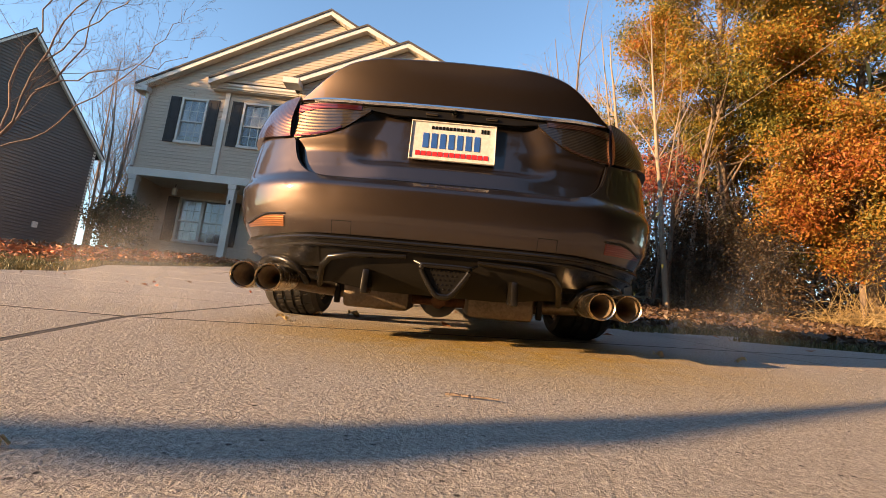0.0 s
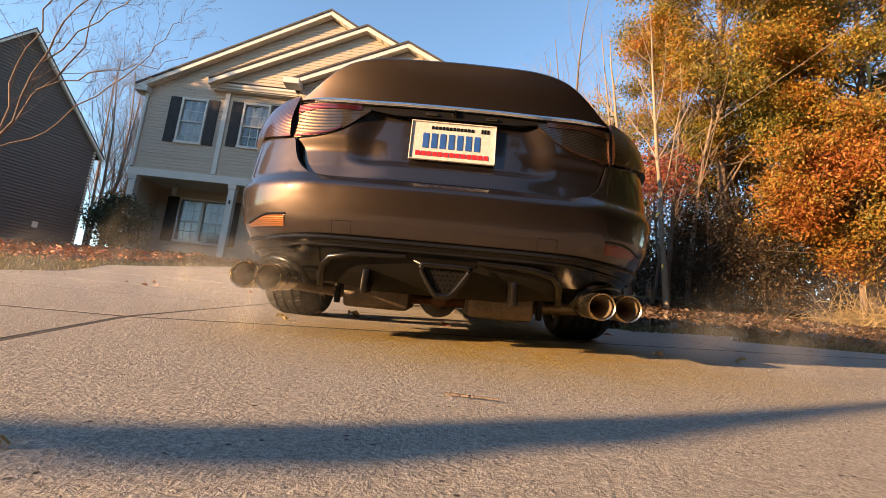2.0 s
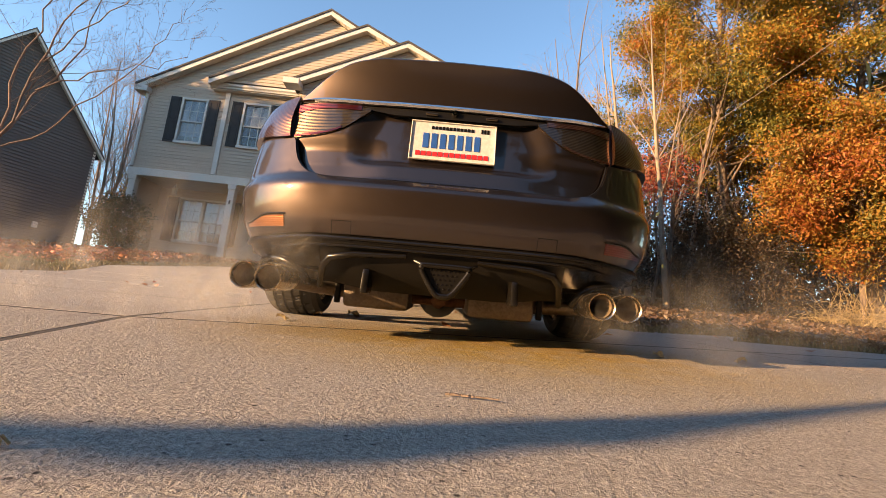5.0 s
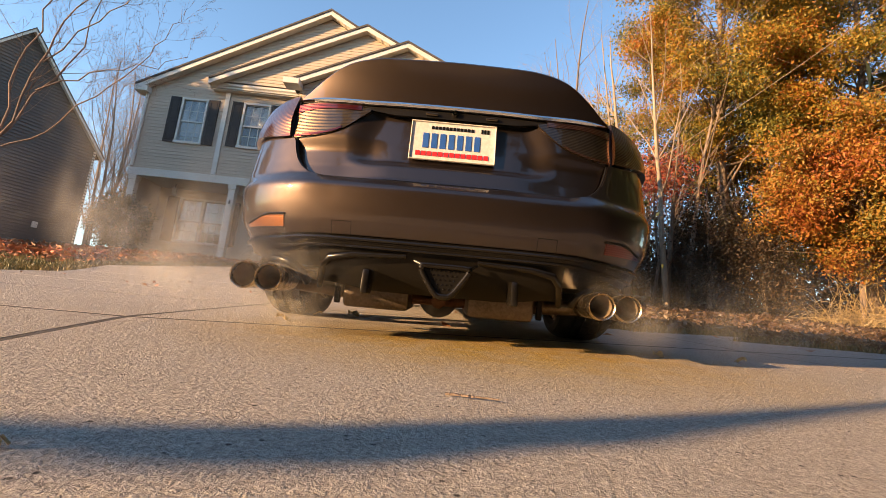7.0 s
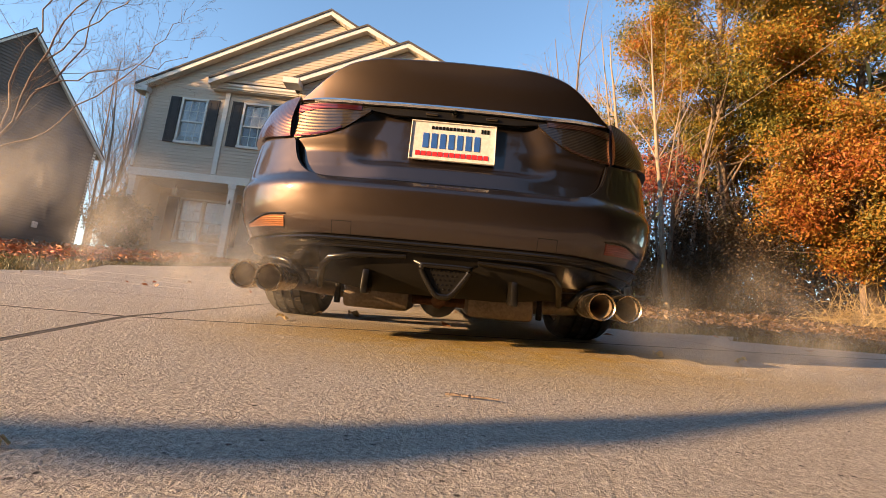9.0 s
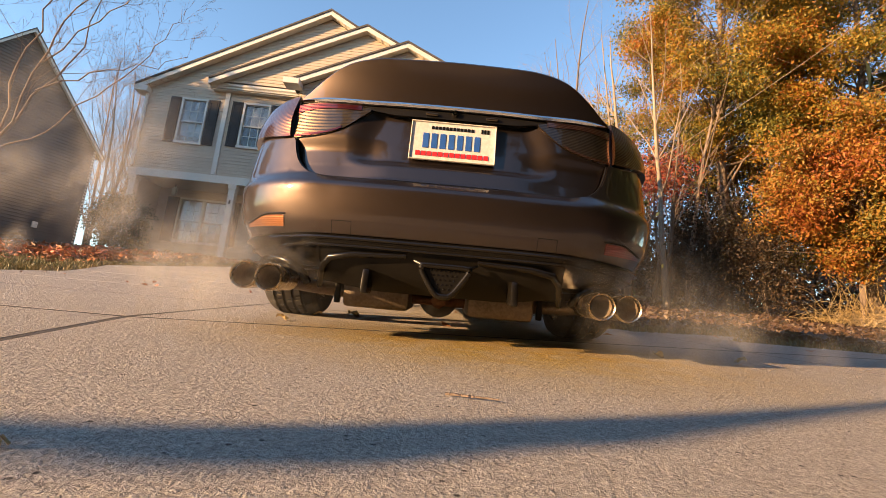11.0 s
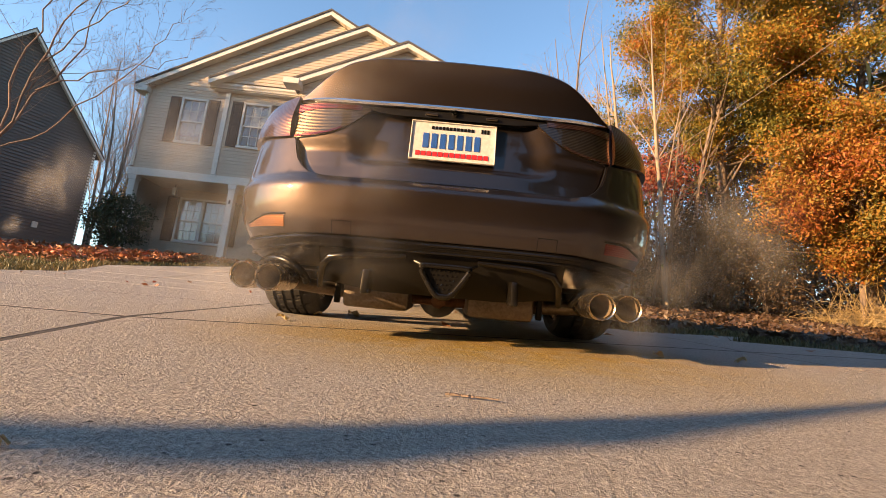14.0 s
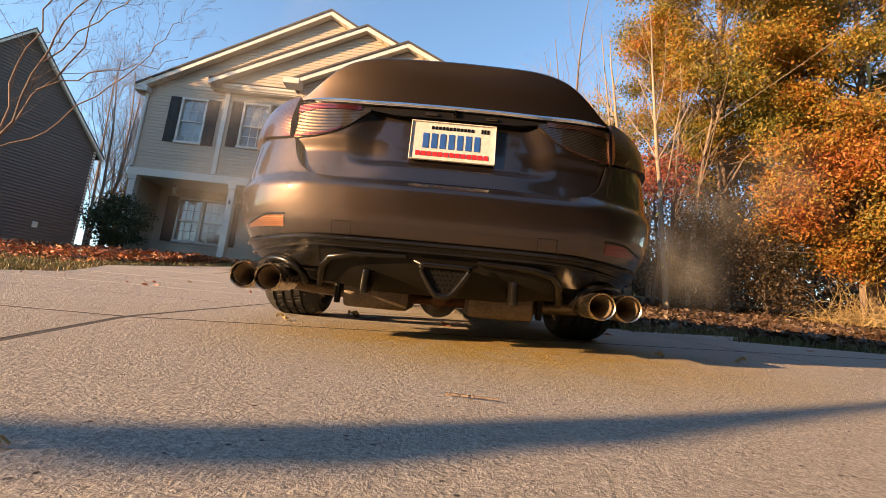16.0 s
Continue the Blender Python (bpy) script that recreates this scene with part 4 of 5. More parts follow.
def build_diffuser(car):
    d = empty("diffuser", None, car)

    def band(xa, xb, low, high, off):
        return skin_patch(xa, xb, low, high, off, 40, 8, 0.03)
    # centre panel, leaning forward towards the ground
    part("centre_panel", band(-0.42, 0.42, lambda x: 0.165 + 0.02 * smooth01((abs(x) - 0.2) / 0.2), lambda x: 0.308, 0.004), BLACK, d, smooth=True)
    # raised hoops beside the tips
    for s in (-1, 1):
        r = (lambda a, b: (a, b)) if s > 0 else (lambda a, b: (-b, -a))
        xa, xb = r(0.42, 0.72)
        part("corner_panel", band(xa, xb, lambda x: 0.235 + 0.03 * smooth01((abs(x) - 0.6) / 0.14), lambda x: 0.306 - 0.025 * smooth01((abs(x) - 0.4) / 0.3), 0.006), GLOSS_BLACK, d, smooth=True)
        hoop = [skin(s * 0.12, 0.292, 0.012), skin(s * 0.3, 0.287, 0.018), skin(s * 0.375, 0.276, 0.022), skin(s * 0.402, 0.245, 0.02), skin(s * 0.425, 0.175, 0.012)]
        part("raised_edge", tube(hoop, [0.008, 0.012, 0.014, 0.013, 0.01], 14), GLOSS_BLACK, d, smooth=True)
        arch = [skin(s * (0.592 + 0.125 * math.cos(a)), 0.172 + 0.085 * math.sin(a), 0.016) for a in np.linspace(0.15, math.pi - 0.15, 16)]
        part("tip_surround", tube(arch, 0.014, 14), GLOSS_BLACK, d, smooth=True)
        # upright fin
        x = s * 0.247
        bm = box(x - 0.013, x + 0.013, -0.005, 0.1, 0.152, 0.236, 0.009)
        for v in bm.verts:
            if v.co.z > 0.2:
                v.co.y += 0.02
        part("fin", bm, GLOSS_BLACK, d, smooth=True)
    # triangular lamp housing in the middle
    tri = [(-0.05, 0.264), (0.102, 0.264), (0.108, 0.25), (0.05, 0.165), (0.0, 0.165), (-0.056, 0.25)]
    c = (sum(p[0] for p in tri) / 6, sum(p[1] for p in tri) / 6)
    y = 0.02
    bm = prism([(x - 0.012, z) for x, z in tri], y, y + 0.06)
    part("triangle_lamp", bm, BLACK, d)
    pts = [Vector((x - 0.012, y - 0.004, z)) for x, z in tri]
    loop = []
    for k, p in enumerate(pts):                     # rounded corners
        a, b = p.lerp(pts[k - 1], 0.28 if k else 0.08), p.lerp(pts[(k + 1) % 6], 0.28 if k != 0 else 0.08)
        loop += [a.lerp(p, f).lerp(p.lerp(b, f), f) for f in (0.0, 0.33, 0.67, 1.0)]
    bm = tube(loop + loop[:2], 0.011, 14, False)
    for s, p in ((-1, pts[0]), (1, pts[1])):
        tube([p, p + Vector((s * 0.03, 0.012, 0.012))], [0.01, 0.004], 14, True, bm)
    part("triangle_frame", bm, GLOSS_BLACK, d, smooth=True)
    bm = bmesh.new()
    for j in range(6):
        for i in range(8):
            x, z = -0.042 + i * 0.0155 + (j % 2) * 0.008, 0.175 + j * 0.015
            if abs(x - 0.012) < 0.06 - (0.255 - z) * 0.62:
                tube([(x, y - 0.003, z), (x, y + 0.002, z)], 0.003, 6, True, bm)
    part("triangle_lens", bm, GLOSS_BLACK, d, "dotted dark lamp lens")


build_car()


# ---- trees and plants ----
class Sticks:
    """Gathers tapered branches into one mesh."""

    def __init__(self, sides=5):
        self.v, self.f, self.sides = [], [], sides

    def add(self, pts, r0, r1):
        pts = [Vector(p) for p in pts]
        n, s = len(pts), self.sides if r0 > 0.012 else 3
        base = len(self.v)
        for i, p in enumerate(pts):
            d = (pts[min(i + 1, n - 1)] - pts[max(i - 1, 0)])
            d = d.normalized() if d.length > 1e-6 else Vector((0, 0, 1))
            a = d.cross(Vector((0.3, 0.9, 0.1))).normalized()
            b = d.cross(a)
            r = r0 + (r1 - r0) * i / (n - 1)
            self.v += [tuple(p + (a * math.cos(2 * math.pi * k / s) + b * math.sin(2 * math.pi * k / s)) * r) for k in range(s)]
        for i in range(n - 1):
            for k in range(s):
                q = base + i * s
                self.f.append((q + k, q + (k + 1) % s, q + s + (k + 1) % s, q + s + k))

    def done(self, name, material, parent):
        return mesh_object(name, self.v, self.f, material, parent, True)


def wander(rng, p, d, length, n, bend, lift=0.0):
    pts, d = [Vector(p)], Vector(d).normalized()
    for _ in range(n):
        d = (d + Vector((rng.uniform(-bend, bend), rng.uniform(-bend, bend), rng.uniform(-bend, bend) + lift))).normalized()
        pts.append(pts[-1] + d * (length / n))
    return pts


def ramify(rng, sticks, pts, r0, level, tips, kids=6, shrink=0.5, bend=0.22, lift=0.05, start=0.25, least=0.0025):
    """Side branches along a branch, down to twigs."""
    sticks.add(pts, r0, r0 * 0.3)
    if level == 0:
        tips.append(pts[-1])
        return
    n = len(pts) - 1
    total = sum((b - a).length for a, b in zip(pts, pts[1:]))
    for k in range(kids):
        f = start + (1 - start) * (k + rng.random()) / kids
        i = min(n - 1, int(f * n))
        p = pts[i].lerp(pts[i + 1], f * n - i)
        d = (pts[i + 1] - pts[i]).normalized()
        side = Vector((rng.uniform(-1, 1), rng.uniform(-1, 1), rng.uniform(-0.5, 0.9)))
        side = (side - d * side.dot(d)).normalized()
        q = wander(rng, p, d * 0.75 + side * 0.8, total * shrink * rng.uniform(0.6, 1.1) * (1.15 - 0.5 * f), 4, bend, lift)
        ramify(rng, sticks, q, max(least, r0 * (1 - 0.65 * f) * 0.42), level - 1, tips, max(3, kids - 1), shrink, bend, lift, start, least)


def leaves(name, centres, per, radius, size, material, parent, rng, droop=0.3, flat=0.0):
    """Many small folded leaves round the given centres."""
    c = np.repeat(np.asarray(centres, dtype=float), per, axis=0)
    n = len(c)
    off = rng.normal(size=(n, 3)) * radius * 0.6
    off[:, 2] *= 0.75
    c = c + off
    d = rng.normal(size=(n, 3))
    d[:, 2] -= droop
    d[:, 2] *= 1 - flat
    d /= np.linalg.norm(d, axis=1)[:, None]
    e = np.cross(d, rng.normal(size=(n, 3)))
    if flat:
        e[:, 2] *= 1 - flat
    e /= np.linalg.norm(e, axis=1)[:, None] + 1e-9
    f = np.cross(d, e)
    s = size * rng.uniform(0.6, 1.35, size=(n, 1))
    v = np.empty((n, 4, 3))
    v[:, 0] = c - d * s * 0.55
    v[:, 1] = c + e * s * 0.27 + f * s * 0.12
    v[:, 2] = c + d * s * 0.6
    v[:, 3] = c - e * s * 0.27 + f * s * 0.12
    me = bpy.data.meshes.new(name)
    me.vertices.add(n * 4)
    me.vertices.foreach_set("co", v.reshape(-1))
    idx = np.arange(n * 4).reshape(n, 4)
    tri = np.concatenate([idx[:, [0, 1, 2]], idx[:, [0, 2, 3]]], axis=1).reshape(-1)
    me.loops.add(n * 6)
    me.loops.foreach_set("vertex_index", tri.astype(np.int32))
    me.polygons.add(n * 2)
    me.polygons.foreach_set("loop_start", np.arange(0, n * 6, 3, dtype=np.int32))
    me.materials.append(material)
    me.update(calc_edges=True)
    me.validate()
    ob = new(name, me)
    ob.parent = parent
    return ob


def leafy_tree(name, label, x, y, height, crown, seed, material, clumps=90, per=300, size=0.1, trunk=0.14, lean=(0, 0), bark=BARK, radius=0.6):
    """crown: centre height above the foot, and half sizes in x, y, z."""
    rng, nrg = random.Random(seed), np.random.default_rng(seed)
    tree = tagged(empty(name, pose(x, y, land(x, y) - 0.05)), label, "tree")
    cz, rx, ry, rz = crown
    sticks = Sticks(7)
    top = Vector((lean[0], lean[1], height * 0.92))
    stem = [Vector((0, 0, 0)).lerp(top, f) + Vector((rng.uniform(-0.12, 0.12), rng.uniform(-0.12, 0.12), 0)) * (f > 0) for f in np.linspace(0, 1, 8)]
    sticks.add(stem, trunk, 0.02)
    centres = []
    for k in range(clumps):
        a, u = rng.uniform(0, 2 * math.pi), rng.uniform(-1, 1)
        r = rng.uniform(0.35, 1.0) ** 0.5 * rng.uniform(0.75, 1.12)
        s = math.sqrt(max(0.0, 1 - u * u))
        p = Vector((lean[0] * 0.6 + rx * r * s * math.cos(a), lean[1] * 0.6 + ry * r * s * math.sin(a), cz + rz * r * u))
        if p.z < 0.4:
            continue
        centres.append(p)
        if k % 2 == 0:
            f = max(0.12, min(0.95, (p.z - rng.uniform(0.3, 1.2)) / (height * 0.92)))
            b = Vector((0, 0, 0)).lerp(top, f)
            mid = b.lerp(p, 0.55) + Vector((rng.uniform(-0.2, 0.2), rng.uniform(-0.2, 0.2), 0.15))
            sticks.add([b, mid, p], max(0.012, trunk * 0.32 * (1 - f)), 0.006)
            for _ in range(4):
                q = p + Vector((rng.gauss(0, 1), rng.gauss(0, 1), rng.gauss(0, 0.8))) * 0.4
                sticks.add([mid.lerp(p, 0.6), q], 0.007, 0.003)
    sticks.done("trunk", bark, tree)
    leaves("crown", [tuple(c) for c in centres], per, radius, size, material, tree, nrg)
    return tree


def bare_tree(name, label, x, y, height, seed, bark, limbs=9, level=2, r0=0.1, kids=6, fork=0.25, spread=0.55, least=0.0025):
    rng = random.Random(seed)
    tree = tagged(empty(name, pose(x, y, land(x, y) - 0.05)), label, "tree")
    sticks, tips = Sticks(6), []
    stem = wander(rng, (0, 0, 0), (0, 0, 1), height, 9, 0.07, 0.06)
    sticks.add(stem, r0, 0.012)
    for k in range(limbs):
        f = fork + (0.97 - fork) * k / limbs
        i = min(8, int(f * 9))
        a = rng.uniform(0, 2 * math.pi)
        d = Vector((math.cos(a) * spread, math.sin(a) * spread, 1.0 - 0.3 * spread))
        q = wander(rng, stem[i], d, height * (0.5 - 0.33 * f), 6, 0.16, 0.05)
        ramify(rng, sticks, q, r0 * (1 - f) * 0.38 + 0.005, level - 1, tips, kids + 2, least=least)
    sticks.done("branch_work", bark, tree)
    return tree


def build_plants():
    nrg = np.random.default_rng(5)
    # woods beside the drive
    leafy_tree("oak_tree", "tall oak with dense gold and olive autumn leaves", 7.5, 12.6, 13.5, (8.2, 3.0, 2.6, 5.0), 11, LEAF_GOLD, 260, 560, 0.075, 0.17, radius=0.38)
    leafy_tree("oak_tree", "tall oak with dense gold and olive autumn leaves", 11.0, 12.0, 13, (7.0, 3.2, 2.6, 5.6), 12, LEAF_GOLD, 280, 560, 0.075, 0.18, radius=0.38)
    leafy_tree("oak_tree", "young oak with low rust and orange leaves", 9.7, 10.8, 6.2, (3.2, 2.4, 1.5, 2.1), 13, LEAF_RUST, 110, 560, 0.075, 0.09, radius=0.38)
    oak = leafy_tree("oak_tree", "broad oak with bright yellow leaves in the sun", 13.0, 10.8, 12, (6.0, 2.4, 2.2, 4.9), 14, LEAF_GOLD, 180, 560, 0.075, 0.16, radius=0.38)
    leafy_tree("maple_tree", "slim maple with sparse red leaves", 5.45, 12.2, 4.6, (3.45, 0.6, 0.6, 0.5), 15, LEAF_RED, 20, 110, 0.08, 0.05)
    # understorey trees, their shade put into the leaf colour
    leafy_tree("shade_cedar", "understorey tree with woodland shade put into its leaf colour", 7.1, 14.2, 6.5, (2.6, 1.5, 1.4, 3.2), 16, LEAF_SHADE, 60, 360, 0.07, 0.1)
    leafy_tree("shade_cedar", "understorey tree with woodland shade put into its leaf colour", 9.3, 15.2, 7.5, (3.0, 2.0, 1.6, 3.4), 17, LEAF_SHADE, 60, 360, 0.07, 0.1)
    leafy_tree("hickory_tree", "far hickory with thin tawny leaves", 6.6, 19.5, 10, (5.6, 2.6, 2.2, 3.6), 18, LEAF_GOLD, 60, 160, 0.1, 0.12)
    for k, (x, y, h, s) in enumerate(((5.3, 13.4, 8.5, 0.11), (5.75, 12.0, 6.0, 0.07), (4.6, 17.5, 11.0, 0.1), (6.2, 16.5, 10.5, 0.09), (5.4, 21.0, 12.0, 0.1), (7.9, 18.0, 11.0, 0.1), (4.2, 24.0, 13.0, 0.12), (8.8, 13.6, 7.0, 0.07), (6.9, 22.0, 11.0, 0.09), (10.8, 17.0, 10.0, 0.1))):
        bare_tree("bare_tree", "slender leafless tree with fine twigs", x, y, h, 40 + k, BARK_PALE if k % 3 == 0 else BARK, 12, 2, s, 6, 0.22)
    bare_tree("bare_tree", "straight pale trunk standing in the sun at the wood's edge", 5.25, 11.0, 8.5, 57, BARK_PALE, 10, 2, 0.075, 6, 0.42)
    bare_tree("bare_tree", "dark slim trunk at the wood's edge", 6.25, 12.0, 9.0, 58, BARK, 10, 2, 0.065, 6, 0.42)
    far_woods(nrg)
    # low trees coloured dark for the shaded gap under the oaks
    leafy_tree("shade_cedar", "understorey tree with woodland shade put into its leaf colour", 6.75, 11.9, 3.6, (1.7, 0.75, 0.7, 1.6), 19, LEAF_SHADE, 40, 260, 0.06, 0.07)
    leafy_tree("shade_cedar", "understorey tree with woodland shade put into its leaf colour", 7.9, 11.5, 3.0, (1.3, 0.6, 0.6, 1.3), 20, LEAF_SHADE, 30, 240, 0.06, 0.06)
    # hidden by the car; added to throw shade on the wood's edge
    leafy_tree("shade_cedar", "unseen dense evergreen added beyond the car to shade the woods", 2.7, 10.6, 4.0, (2.0, 1.2, 1.1, 1.7), 23, LEAF_DARK, 90, 220, 0.12, 0.1)
    leafy_tree("shade_cedar", "unseen dense evergreen added beyond the car to shade the woods", 1.8, 12.2, 4.2, (2.1, 1.2, 1.1, 1.8), 24, LEAF_DARK, 90, 220, 0.12, 0.1)
    # trees between and behind the houses
    for k, (x, y, h) in enumerate(((-21.5, 30, 13), (-20, 27, 12), (-18.2, 29, 12.5), (-23.2, 31, 14), (-16.8, 26, 11), (-25, 36, 15), (-19.3, 35, 14), (-15.4, 30, 12), (-22.0, 34, 13), (-17.6, 32, 13), (-20.6, 29, 12.5), (-16.0, 34, 13))):
        bare_tree("bare_tree", "leafless woodland tree behind the houses", x, y, h, 70 + k, BARK_TWIG, 18, 3, 0.11, 6, 0.12, least=0.006)
    leafy_tree("beech_tree", "low beech holding tawny dead leaves", -16.3, 25.5, 5.0, (2.3, 2.0, 1.4, 1.9), 31, LEAF_RUST, 40, 90, 0.13, 0.08)
    # tree at the edge of the lawn
    tree = tagged(empty("lawn_tree"), "leafless young tree spreading long twigs over the lawn", "tree")
    rng, sticks, tips = random.Random(21), Sticks(7), []
    sticks.add([(-9.35, 9.1, 0.6), (-9.2, 9.05, 1.8), (-8.95, 9.0, 2.75)], 0.1, 0.075)
    sticks.done("trunk", BARK_PALE, tree)
    sticks = Sticks(7)
    limbs = (((-8.95, 9, 2.7), (-8.72, 9, 3.5), (-8.35, 8.9, 4.95), (-7.9, 8.8, 5.9), (-7.5, 8.8, 7.2)),
             ((-8.9, 9, 2.8), (-8.15, 9.1, 3.4), (-7.35, 9.1, 4.2), (-6.5, 9.0, 4.95), (-6.1, 9.0, 5.7), (-5.9, 9.0, 6.3)),
             ((-8.4, 8.9, 4.7), (-7.75, 8.9, 5.4), (-6.95, 8.8, 6.15), (-6.3, 8.8, 6.9)),
             ((-8.3, 9.0, 4.2), (-7.4, 9.0, 4.7), (-6.6, 9.1, 4.95), (-5.7, 9.2, 5.35)),
             ((-9.0, 9, 2.6), (-9.05, 9.2, 3.9), (-9.1, 9.3, 5.2), (-8.8, 9.3, 6.6), (-8.5, 9.3, 8.0)),
             ((-9.0, 9, 2.9), (-8.7, 9.4, 4.2), (-8.3, 9.6, 5.6), (-8.2, 9.7, 7.4)),
             ((-9.0, 9, 2.5), (-9.5, 8.7, 3.8), (-9.6, 8.4, 5.5), (-9.4, 8.3, 7.3)))
    for k, limb in enumerate(limbs):
        pts = []
        for a, b in zip(limb, limb[1:]):
            for f in (0.0, 0.34, 0.67):
                pts.append(Vector(a).lerp(Vector(b), f) + Vector((rng.gauss(0, 0.05), rng.gauss(0, 0.05), rng.gauss(0, 0.05))))
        pts.append(Vector(limb[-1]))
        ramify(rng, sticks, pts, 0.027 if k in (0, 4, 5) else 0.016, 3, tips, 8, 0.42, 0.24, 0.05, 0.2)
    sticks.done("branch_work", BARK_TWIG, tree)
    # evergreen shrub at the porch
    shrub = tagged(empty("shrub", pose(-9.6, 14.0, land(-9.6, 14.0))), "rounded dark evergreen shrub beside the porch", "shrub")
    cs = [(0.8 * r * math.cos(a) * math.sqrt(1 - u * u), 0.7 * r * math.sin(a) * math.sqrt(1 - u * u), 0.85 + 0.82 * r * u) for a, u, r in ((rng.uniform(0, 6.28), rng.uniform(-1, 1), rng.uniform(0.5, 1.05)) for _ in range(70))]
    leaves("foliage", cs, 110, 0.24, 0.07, LEAF_DARK, shrub, nrg)
    st = Sticks(5)
    for c in cs[::3]:
        st.add([(0, 0, -0.05), (c[0] * 0.4, c[1] * 0.4, c[2] * 0.5), c], 0.02, 0.005)
    st.done("thicket", BARK, shrub)
    # dry brush at the wood's edge
    brush = tagged(empty("dry_brush", pose(10.3, 11.0, land(10.3, 11.0))), "sunlit straw-coloured brush at the edge of the woods", "brush")
    st = Sticks(3)
    for _ in range(800):
        a, r = rng.uniform(0, 6.28), rng.uniform(0, 1.3)
        p = Vector((r * math.cos(a) * 1.3, r * math.sin(a) * 0.7, -0.03))
        q = wander(rng, p, (rng.uniform(-1.4, 1.4), rng.uniform(-1.2, 0.9), 1.0), rng.uniform(0.7, 1.6), 8, 0.4, -0.2)
        st.add(q, 0.008, 0.003)
    st.done("thicket", STRAW, brush)
    build_litter(nrg)
    # unseen trees added to shade the house and close the street behind the camera
    first = leafy_tree("added_street_tree", "unseen full-crowned tree, added for its shade and dark reflection", -18.0, 8.9, 10.0, (4.7, 2.7, 2.4, 4.4), 51, LEAF_DARK, 150, 80, 0.36, 0.25)
    tagged(first, group="street trees")
    spots = [(-18.8, 10.6, 60), (-19.6, 12.3, 130), (-20.8, 8.7, 200), (-21.6, 10.7, 20)]
    # added to shade the ground and woods behind the camera
    spots += [(-10, -11, 75), (-13, -14, 160), (-17, -15.5, 230), (-8.5, -14.5, 310)]
    spots += [(22, -9, 33), (24, -3, 80), (26, 3, 190), (19, -14, 250)]
    for x, y, a in spots:
        copy_thing(first, pose(x, y, land(x, y) - 0.05, 0, 0, a))
    # enlarged copies out of view, added to darken what the car reflects
    for x, y, a in ((10, 4.3, 15), (10, 0.4, 70), (10.4, -3.6, 140), (10, -7.8, 210), (13.4, 2.4, 100), (13.4, -1.6, 190), (13.2, -5.8, 260)):
        copy_thing(first, pose(x, y, land(x, y) - 0.05, 0, 0, a) @ Matrix.Scale(1.4, 4))
    for k, x in enumerate((-12, -8, -4, 0, 4, 8, 12, 16, 21, 26)):
        y = -15.0 - 2.5 * (k % 3)
        copy_thing(first, pose(x, y, land(x, y) - 0.05, 0, 0, 50 * k) @ Matrix.Scale(1.65, 4))
    # one more oak out of view, added for the paint to reflect
    for x, y, a in ((13.5, 6.5, 40),):
        copy_thing(oak, pose(x, y, land(x, y) - 0.05, 0, 0, a))
    # unseen woods round the street, added so the car's paint reflects something dark
    pts = []
    for _ in range(2600):
        a, r = radians(rng.uniform(-128, 12)), rng.uniform(23, 30)
        x, y = r * math.cos(a), r * math.sin(a)
        pts.append((x, y, land(x, y) + 9.5 * rng.random() ** 1.2))
    tagged(leaves("added_woods", pts, 14, 1.1, 0.5, LEAF_SHADE, None, nrg), "unseen brown leaf mass, coloured as shaded, added to darken car reflections", "woods", kind="stuff")


def far_woods(nrg):
    """Depth of the woods: brown leaf masses behind nearer trees, their shade coloured in."""
    rng, pts = random.Random(61), []
    for _ in range(1500):
        y = rng.uniform(19, 42)
        x = rng.uniform(0.27, 1.35) * y
        top = 2.2 + 3.5 * smooth01((x / y - 0.45) / 0.25)
        pts.append((x, y, land(x, y) + top * rng.random() ** 1.3 + 0.1))
    tagged(leaves("far_woods", pts, 26, 1.0, 0.3, LEAF_SHADE, None, nrg), "brown undergrowth deep in the woods, its shade put into the colour", "woods", kind="stuff")


def scatter(name, label, category, n, place, size, material, nrg, flat=0.75, lift=0.02):
    pts = []
    while len(pts) < n:
        p = place()
        if p is not None:
            pts.append(p)
    ob = leaves(name, pts, 1, lift, size, material, None, nrg, 0.0, flat)
    return tagged(ob, label, category, kind="stuff")


